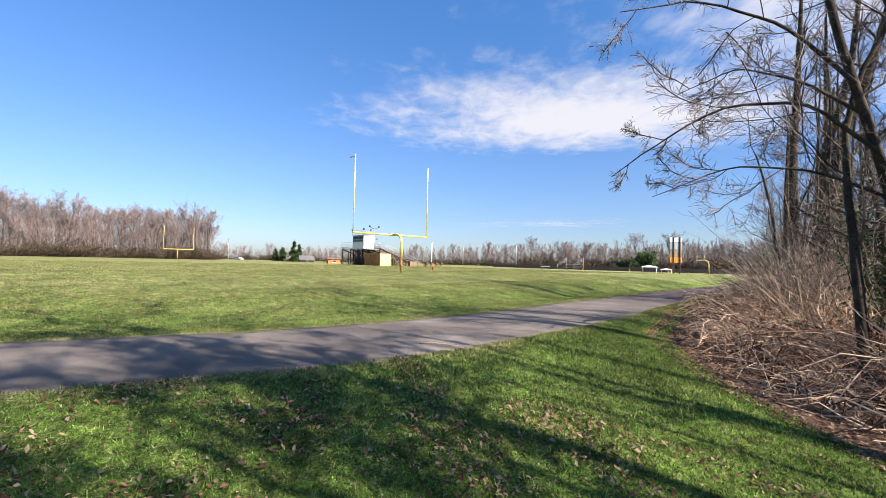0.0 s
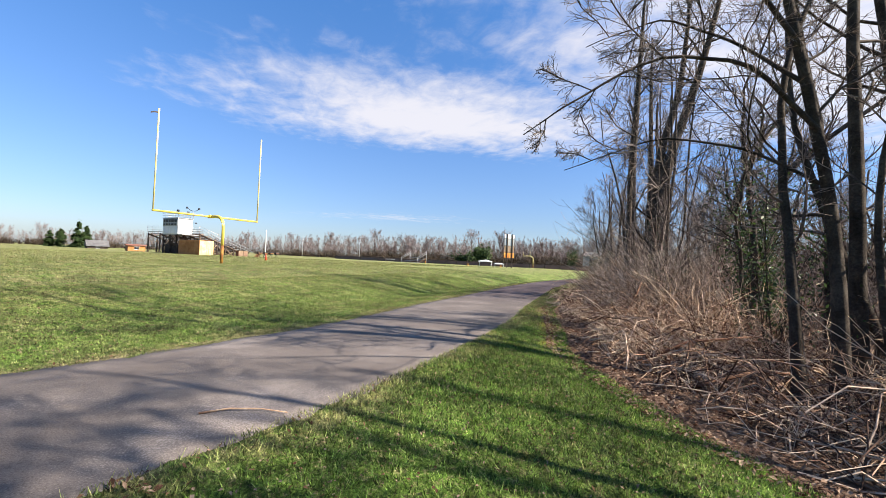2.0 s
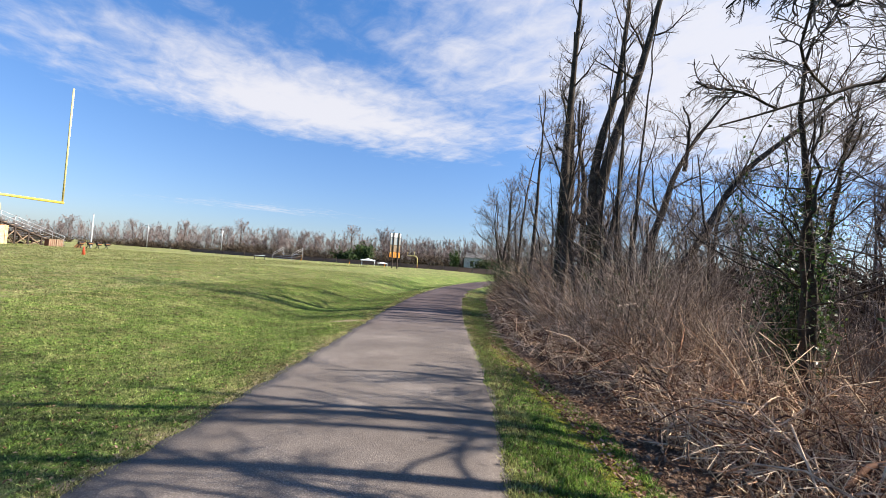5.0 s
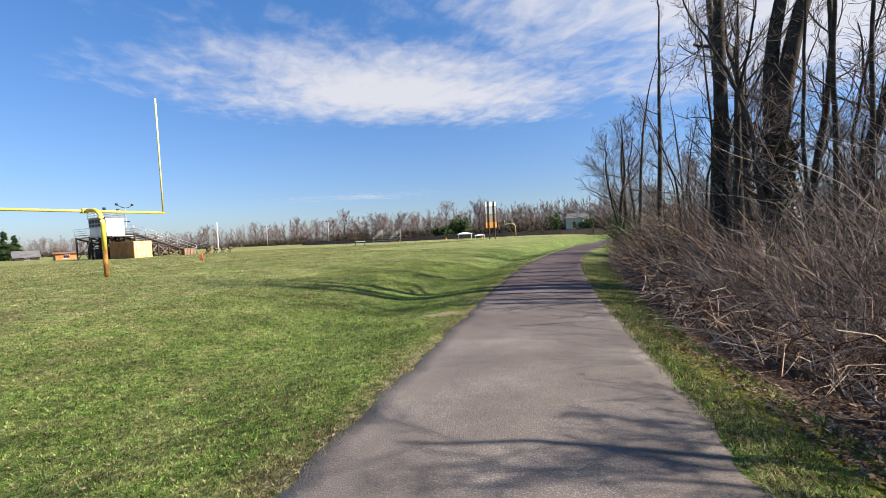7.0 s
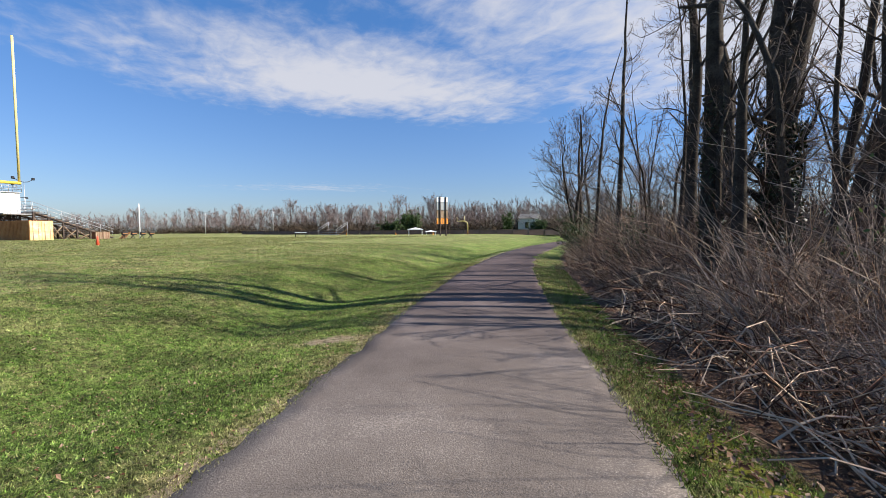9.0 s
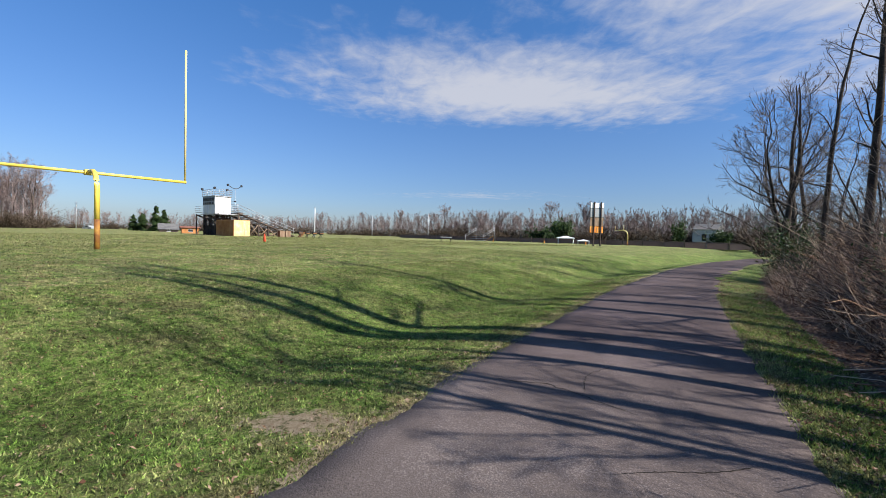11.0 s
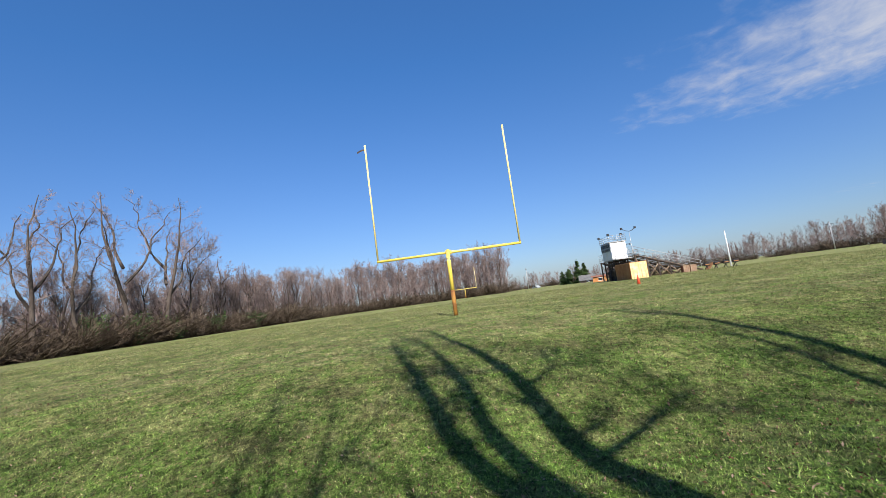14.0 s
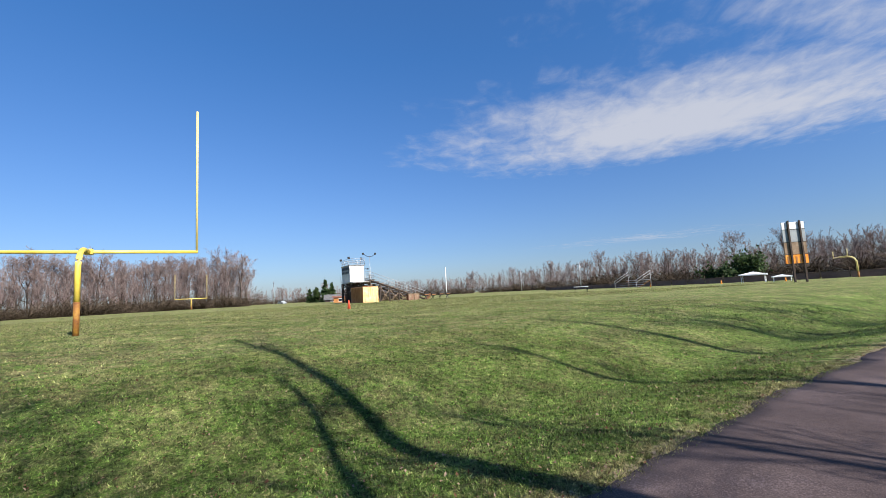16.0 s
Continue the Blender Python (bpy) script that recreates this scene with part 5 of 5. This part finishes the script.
tower = yard("press_box", -2.3, 6.8, "white timber press box on a tall open frame", "press box")
part("cabin", box(0, 0, 3.6, 2.4, 4.6, 6.3, 0.02), WHITE, tower, "white painted cabin")
part("roof_deck", box(-0.15, -0.15, 6.3, 2.55, 4.75, 6.42, 0.02), GALV, tower)
part("fascia", box(-0.06, -0.06, 5.95, -0.01, 4.66, 6.28, 0.01), WHITE, tower)
board_back = part("sign_board", box(-0.1, 0.05, 5.0, -0.04, 4.55, 6.25, 0.01), GREY, tower, "grey sign board")
for a, b in ((0.3, 0.95), (1.15, 2.0), (2.2, 2.75), (2.95, 3.6), (3.8, 4.3)):
    part("sign_bar", box(-0.13, a, 5.62, -0.095, b, 6.1, 0.005), BLACK, board_back, "dark unreadable sign lettering")
    part("sign_bar", box(-0.13, a + 0.1, 5.1, -0.095, b - 0.05, 5.4, 0.005), BLACK, board_back, "dark unreadable sign lettering")
for y in (0.15, 2.45):
    part("siding_panel", box(-0.035, y, 3.7, 0.0, y + 2.0, 4.9, 0.006), WHITE, tower)
part("door", box(0.4, -0.05, 3.65, 1.2, 0.02, 5.6, 0.01), WHITE, tower, "white cabin door")
part("landing", box(0.0, -1.3, 3.45, 3.6, 4.7, 3.6, 0.02), GALV, tower)
for x in (0.1, 1.2, 2.3):
    for y in (0.1, 2.3, 4.5):
        part("stilt", box(x - 0.1, y - 0.1, 0, x + 0.1, y + 0.1, 3.5, 0.01), DARK, tower)
for y in (0.1, 2.3, 4.5):
    for x0, x1, z0, z1 in ((0.1, 1.2, 0.2, 1.9), (1.2, 0.1, 0.2, 1.9), (1.2, 2.3, 1.9, 3.6), (2.3, 1.2, 1.9, 3.6), (0.1, 1.2, 1.9, 3.6)):
        part("brace", pipe([(x0, y, z0), (x1, y, z1)], 0.06, 4), DARK, tower)
for x in (0.1, 2.3):
    for z0, z1 in ((0.2, 1.9), (1.9, 3.6)):
        part("brace", pipe([(x, 0.1, z0), (x, 4.5, z1)], 0.06, 4), DARK, tower)
        part("brace", pipe([(x, 4.5, z0), (x, 0.1, z1)], 0.06, 4), DARK, tower)
for z in (1.9, 2.8):
    part("girt", box(0, 0, z, 2.4, 0.1, z + 0.15, 0.01), DARK, tower)
    part("girt", box(0, 0, z, 0.1, 4.6, z + 0.15, 0.01), DARK, tower)
part("store", box(0.3, 0.5, 0, 2.2, 4.2, 1.8, 0.02), DARK, tower, "dark lower store")


def railing(parent, a, b, z, n, high=1.05):
    """Posts and three rails between two plan points."""
    for k in range(n + 1):
        x, y = a[0] + (b[0] - a[0]) * k / n, a[1] + (b[1] - a[1]) * k / n
        part("rail_post", pipe([(x, y, z), (x, y, z + high)], 0.03, 5), GALV, parent)
    for f in (0.35, 0.68, 1.0):
        part("rail", pipe([(*a, z + high * f), (*b, z + high * f)], 0.026, 5), GALV, parent)


for a, b, n in (((-0.1, -0.1), (2.5, -0.1), 4), ((-0.1, -0.1), (-0.1, 4.7), 5), ((2.5, -0.1), (2.5, 4.7), 5), ((-0.1, 4.7), (2.5, 4.7), 4)):
    railing(tower, a, b, 6.42, n, 1.0)
railing(tower, (0.0, -1.3), (3.6, -1.3), 3.6, 5)
railing(tower, (3.6, -1.3), (3.6, 2.0), 3.6, 3)
for x, y in ((-0.1, -0.1), (-0.1, 4.7), (2.5, 1.5)):
    part("floodlight", box(x - 0.22, y - 0.12, 7.4, x + 0.12, y + 0.14, 7.75, 0.04), BLACK, tower, "small black floodlight")
part("camera_arm", pipe([(2.4, 0, 5.7), (2.9, -0.1, 5.75)], 0.04, 5), BLACK, tower)
part("camera_head", box(2.85, -0.2, 5.6, 3.15, 0.0, 5.8, 0.03), BLACK, tower)

mast = yard("floodlight_mast", 2.6, 11.0, "slender mast with two floodlights behind the stand", "light mast")
part("pole", pipe([(0, 0, 0), (0, 0, 8.2)], [0.06, 0.035], 8), GALV, mast)
part("crossarm", pipe([(-1.1, 0, 8.6), (-0.5, 0, 8.25), (0, 0, 8.15), (0.5, 0, 8.25), (1.0, 0, 8.6)], 0.05, 6), BLACK, mast)
for x in (-1.2, 1.05):
    part("floodlight", box(x - 0.17, -0.12, 8.5, x + 0.17, 0.12, 8.85, 0.05), BLACK, mast)

stand = yard("bleachers", 0.4, 5.0, "raised steel bleachers with weathered timber benches", "bleachers")
ROWS = 12
for k in range(ROWS):
    u, z = k * 0.82, 4.1 - k * 0.3
    part("bench", box(u, 0, z, u + 0.3, 17, z + 0.1, 0.01), GALV, stand)
    part("footboard", box(u + 0.36, 0, z - 0.42, u + 0.78, 17, z - 0.34, 0.01), PLANK, stand)
for y in (0.05, 4.3, 8.5, 12.7, 16.9):
    part("stringer", pipe([(0, y, 3.75), (ROWS * 0.82, y, 0.2)], 0.15, 4), DARK, stand)
    for k in range(0, ROWS, 2):
        u, z = k * 0.82 + 0.1, 3.75 - k * 0.3
        part("stand_post", box(u - 0.1, y - 0.1, 0, u + 0.1, y + 0.1, max(z, 0.3), 0.01), DARK, stand)
    for k in range(0, ROWS - 2, 2):
        u = k * 0.82 + 0.1
        part("brace", pipe([(u, y, 3.3 - k * 0.3), (u + 1.64, y, 0.1)], 0.07, 4), PLANK, stand)
        part("brace", pipe([(u, y, 0.1), (u + 1.64, y, 2.7 - k * 0.3)], 0.07, 4), PLANK, stand)
railing(stand, (-0.1, 0), (-0.1, 17), 4.1, 9, 1.1)
for f in (0.55, 1.05):
    part("side_rail", pipe([(0, -0.06, 4.1 + f), (ROWS * 0.82, -0.06, 0.55 + f)], 0.035, 5), GALV, stand)
for k in range(7):
    u = k * 1.6
    part("rail_post", pipe([(u, -0.06, 4.0 - u * 0.36), (u, -0.06, 5.15 - u * 0.36)], 0.03, 5), GALV, stand)
part("aisle_rail", pipe([(2.0, 8.5, 4.3), (ROWS * 0.82 + 0.6, 8.5, 1.1)], 0.03, 5), GALV, stand)
for u0, w in ((6.2, -0.9), (7.3, -0.7)):
    bin_ob = yard("timber_crate", u0 - 0.8, w + 2, "brown timber crate beside the stand", "crate", "crates beside the stand")
    part("crate_body", box(0, 0, 0.06, 0.9, 0.8, 1.15, 0.01), BRICK, bin_ob)
    for k in range(4):
        part("slat", box(0.02 + k * 0.23, -0.03, 0.0, 0.18 + k * 0.23, 0.0, 1.2, 0.005), PLANK, bin_ob)
    part("lid", box(-0.03, -0.04, 1.15, 0.93, 0.83, 1.2, 0.01), PLANK, bin_ob)

board = yard("plywood_ramp", 7.4, -1.6, "leaning tan plywood sheet on trestle legs", "plywood")
b = box(0, 0, 0, 1.4, 1.2, 0.05, 0.005)
bmesh.ops.rotate(b, cent=(0, 0, 0), matrix=Matrix.Rotation(radians(-48), 3, "Y"), verts=b.verts)
bmesh.ops.translate(b, vec=(0, 0, 0.02), verts=b.verts)
part("sheet", b, TAN, board)
part("leg", pipe([(0.9, 0.1, 0.98), (1.3, 0.1, 0.0)], 0.04, 5), PLANK, board)
part("leg", pipe([(0.9, 1.1, 0.98), (1.3, 1.1, 0.0)], 0.04, 5), PLANK, board)

sled = yard("blocking_sled", 5.9, -3.6, "dark football blocking sled with four padded dummies", "training sled")
for y in (0, 1.1):
    part("runner", pipe([(-0.2, y, 0.06), (4.6, y, 0.06)], 0.06, 6), BLACK, sled)
for k in range(4):
    u = 0.3 + k * 1.25
    part("strut", pipe([(u, 0.9, 0.08), (u + 0.15, 0.35, 0.75)], 0.05, 6), BLACK, sled)
    part("strut", pipe([(u + 0.1, 0.05, 0.08), (u + 0.15, 0.35, 0.75)], 0.05, 6), BLACK, sled)
    part("pad", box(u - 0.25, 0.05, 0.7, u + 0.5, 0.4, 1.15, 0.08), BLACK, sled, "black vinyl pad")
    part("pad_band", box(u - 0.2, 0.03, 0.86, u + 0.45, 0.06, 0.96, 0.01), TAN, sled)

pole = thing("flagpole", (-56.3, 72.0, 0.45), 0, "bare white flagpole beyond the stand", "flagpole")
part("shaft", pipe([(0, 0, 0), (0, 0, 4), (0, 0, 5.7)], [0.11, 0.09, 0.07], 8), WHITE, pole)
part("finial", pipe([(0, 0, 5.7), (0, 0, 5.78), (0, 0, 5.86)], [0.06, 0.1, 0.03], 8), GALV, pole)
part("collar", pipe([(0, 0, 0), (0, 0, 0.25)], 0.2, 8), GALV, pole)


def shed(name, at, turn, w, d, h, wall, roof, label, category, rise=0.8):
    s = thing(name, at, turn, label, category)
    part("wall", box(0, 0, 0, w, d, h, 0.02), wall, s)
    bm = bmesh.new()
    e = 0.3
    pts = [(-e, -e, h), (w + e, -e, h), (w + e, d + e, h), (-e, d + e, h), (-e, d / 2, h + rise), (w + e, d / 2, h + rise)]
    v = [bm.verts.new(p) for p in pts]
    for f in ((0, 1, 5, 4), (2, 3, 4, 5), (0, 4, 3), (1, 2, 5), (0, 3, 2, 1)):
        bm.faces.new([v[i] for i in f])
    part("roof", bm, roof, s)
    n = max(1, int(w // 2.4))
    for k in range(n):
        x = (k + 0.5) * w / n
        win = part("window", box(x - 0.4, -0.04, h * 0.4, x + 0.4, 0.02, h * 0.78, 0.01), PANE, s)
        part("window_frame", box(x - 0.48, -0.06, h * 0.4 - 0.08, x + 0.48, -0.01, h * 0.4, 0.01), WHITE, win)
        part("window_frame", box(x - 0.48, -0.06, h * 0.78, x + 0.48, -0.01, h * 0.78 + 0.08, 0.01), WHITE, win)
    return s


shed("dugout_shed", polar(58.3, 98), 60, 3.0, 3, 1.3, RUST_TAN, BRICK, "low tan shed with a maroon roof", "shed", 0.3)
shed("house", polar(60.2, 132), 60, 4.2, 5, 0.8, DARK, ROOF, "far single-storey house with a grey roof", "house", 1.6)
shed("house", polar(-4.3, 100, 0.3), -20, 4.2, 6, 3.9, SIDING, ROOF, "pale house with grey roof behind the fence", "house", 1.2)
shed("brick_building", polar(120.5, 96), 120, 12, 7, 3.4, BRICK, WHITE, "red brick building seen behind bare trees", "building", 0.5)

# ---------------------------------------------------------------- far side: scoreboard, fence, small stand
sb = thing("scoreboard", (-5.9, 71.4, 0.3), 36, "tall scoreboard seen from behind on dark posts", "scoreboard")
for x in (-0.5, 0.5):
    part("post", box(x - 0.075, -0.08, -0.1, x + 0.075, 0.06, 6.35, 0.01), DARK, sb)
for z0, z1, m, lab in ((5.55, 6.25, WHITE, "white top panel"), (4.3, 5.5, GREY, "grey middle panel"), (3.1, 4.25, PLANK, "weathered tan middle panel"), (2.2, 3.05, ORANGE, "orange bottom panel")):
    p = part("panel", box(-1.02, 0.07, z0, 0.92, 0.2, z1, 0.01), m, sb, lab)
    part("panel_edge", box(-1.04, 0.06, z0 - 0.05, 0.94, 0.12, z0, 0.005), DARK, p)
for k in range(5):
    part("bracket", box(-0.85 + k * 0.35, 0.04, 2.25, -0.72 + k * 0.35, 0.075, 2.9, 0.004), TAN, sb)

fence = thing("fence", (0, 0, 0), 0, "low fence with brown windscreen around the far field", "fence")
line = [(16, 97), (6, 96), (-4, 95.5), (-16, 96.5), (-30, 99.5), (-46, 106), (-66, 118)]
for (ax, ay), (bx, by) in zip(line, line[1:]):
    n = max(2, round(math.dist((ax, ay), (bx, by)) / 3.0))
    for k in range(n):
        x0, y0 = ax + (bx - ax) * k / n, ay + (by - ay) * k / n
        x1, y1 = ax + (bx - ax) * (k + 1) / n, ay + (by - ay) * (k + 1) / n
        part("fence_post", pipe([(x0, y0, 0.2), (x0, y0, 1.95)], 0.045, 5), DARK, fence)
        part("top_rail", pipe([(x0, y0, 1.57), (x1, y1, 1.57)], 0.035, 5), DARK, fence)
        b = box(0.08, -0.01, 0.42, math.dist((x0, y0), (x1, y1)) - 0.08, 0.01, 1.53, 0)
        bmesh.ops.rotate(b, cent=(0, 0, 0), matrix=Matrix.Rotation(math.atan2(y1 - y0, x1 - x0), 3, "Z"), verts=b.verts)
        bmesh.ops.translate(b, vec=(x0, y0, 0), verts=b.verts)
        part("windscreen_bay", b, SCREEN, fence)

small = thing("small_bleachers", (-32.4, 89.0, 0.4), -35, "small aluminium bleachers with side rails", "bleachers")
for k in range(4):
    part("bench", box(0, k * 0.6, 0.4 + k * 0.35, 6.2, k * 0.6 + 0.28, 0.46 + k * 0.35, 0.01), GALV, small)
    part("footboard", box(0, k * 0.6 - 0.32, 0.1 + k * 0.33, 6.2, k * 0.6 - 0.04, 0.15 + k * 0.33, 0.01), PLANK, small)
for x in (0.05, 3.1, 6.15):
    part("frame", pipe([(x, -0.4, 0.0), (x, 2.1, 1.4), (x, 2.1, 0.0)], 0.05, 5), RUSTY, small)
for x in (0, 6.2):
    for f in (0.5, 0.9):
        part("side_rail", pipe([(x, -0.3, 0.6 + f), (x, 2.2, 2.0 + f)], 0.04, 5), GALV, small)
    part("rail_post", pipe([(x, -0.3, 0.0), (x, -0.3, 1.5)], 0.04, 5), GALV, small)
    part("rail_post", pipe([(x, 2.2, 0.0), (x, 2.2, 2.9)], 0.04, 5), GALV, small)


def canopy(at, w, h, label):
    c = thing("canopy", at, 8, label, "canopy", "canopies by the fence")
    for x in (-1, 1):
        for y in (-1, 1):
            part("leg", pipe([(x * w * 0.42, y * w * 0.42, 0), (x * w * 0.42, y * w * 0.42, h * 0.75)], 0.05, 6), WHITE, c)
    bm = bmesh.new()
    ring = [bm.verts.new((x * w / 2, y * w / 2, h * 0.72)) for x, y in ((-1, -1), (1, -1), (1, 1), (-1, 1))]
    up_ring = [bm.verts.new((x * w / 2, y * w / 2, h * 0.8)) for x, y in ((-1, -1), (1, -1), (1, 1), (-1, 1))]
    tip = bm.verts.new((0, 0, h))
    for k in range(4):
        bm.faces.new((ring[k], ring[(k + 1) % 4], up_ring[(k + 1) % 4], up_ring[k]))
        bm.faces.new((up_ring[k], up_ring[(k + 1) % 4], tip))
    bm.faces.new(ring[::-1])
    part("roof", bm, WHITE, c)


canopy((-12.4, 85.0, 0.35), 2.9, 1.75, "white peaked canopy on four legs")
canopy((-9.7, 86.5, 0.35), 2.1, 1.2, "small low white canopy")
for x, y in ((-16.3, 86.0), (-9.0, 84.0), (-26.5, 88.0)):
    c = thing("traffic_cone", (x, y, 0.38), 0, "small orange cone by the fence", "cone")
    part("base", box(-0.16, -0.16, 0, 0.16, 0.16, 0.04), ORANGE, c)
    part("body", pipe([(0, 0, 0.03), (0, 0, 0.5), (0, 0, 0.8)], [0.14, 0.09, 0.04], 10), ORANGE, c)

table = thing("table", (-26.0, 66.0, 0.6), 20, "white-topped table with dark legs on the grass", "table")
part("tabletop", box(-0.8, -0.4, 0.72, 0.8, 0.4, 0.78, 0.01), WHITE, table)
for x in (-0.7, 0.7):
    for y in (-0.32, 0.32):
        part("leg", box(x - 0.03, y - 0.03, 0, x + 0.03, y + 0.03, 0.72, 0.008), BLACK, table)


def car(at, turn, paint, label):
    c = thing("car", at, turn, label, "car", "cars parked beyond the field")
    prof = [(-2.1, 0.35), (-2.15, 0.75), (-1.5, 0.9), (-0.8, 1.4), (0.7, 1.42), (1.4, 0.95), (2.1, 0.82), (2.15, 0.35)]
    bm = bmesh.new()
    a = [bm.verts.new((x, -0.85, z)) for x, z in prof]
    b = [bm.verts.new((x, 0.85, z)) for x, z in prof]
    bm.faces.new(a)
    bm.faces.new(b[::-1])
    for k in range(len(prof)):
        j = (k + 1) % len(prof)
        bm.faces.new((a[j], a[k], b[k], b[j]))
    bmesh.ops.recalc_face_normals(bm, faces=bm.faces)
    part("body", bm, paint, c)
    for s in (-1, 1):
        part("side_window", box(-0.7, 0.86 * s - 0.01, 0.95, 0.6, 0.86 * s + 0.01, 1.32, 0.004), PANE, c)
        for x in (-1.35, 1.35):
            wheel = part("wheel", pipe([(x, 0.72 * s, 0.32), (x, 0.9 * s, 0.32)], 0.32, 14), BLACK, c)
            part("rim", pipe([(x, 0.89 * s, 0.32), (x, 0.92 * s, 0.32)], 0.19, 10), GALV, wheel)


car(polar(33.0, 235, 0.45), 80, WHITE, "white car parked beyond the fence")
car(polar(25.0, 190, 0.45), 30, GREY, "grey car parked beyond the fence")
car(polar(66.0, 190, 0.45), 10, GREY, "grey car parked beyond the field")


def utility_pole(at, turn, h, label):
    lamp = thing("utility_pole", at, turn, label, "pole", "utility poles beyond the field")
    part("shaft", pipe([(0, 0, 0), (0, 0, h * 0.5), (0, 0, h)], [0.17, 0.15, 0.11], 6), GALV, lamp)
    part("crossarm", pipe([(-1, 0, h * 0.93), (1, 0, h * 0.93)], 0.08, 5), DARK, lamp)
    part("transformer", pipe([(0.22, 0, h * 0.78), (0.22, 0, h * 0.87)], 0.16, 8), GALV, lamp)


utility_pole(polar(67.0, 200, 0.4), 0, 10, "far grey utility pole")
utility_pole(polar(35.7, 186, 0.4), 30, 9, "weathered utility pole before the far wood")
utility_pole(polar(28.3, 158, 0.4), 30, 9, "weathered utility pole before the far wood")
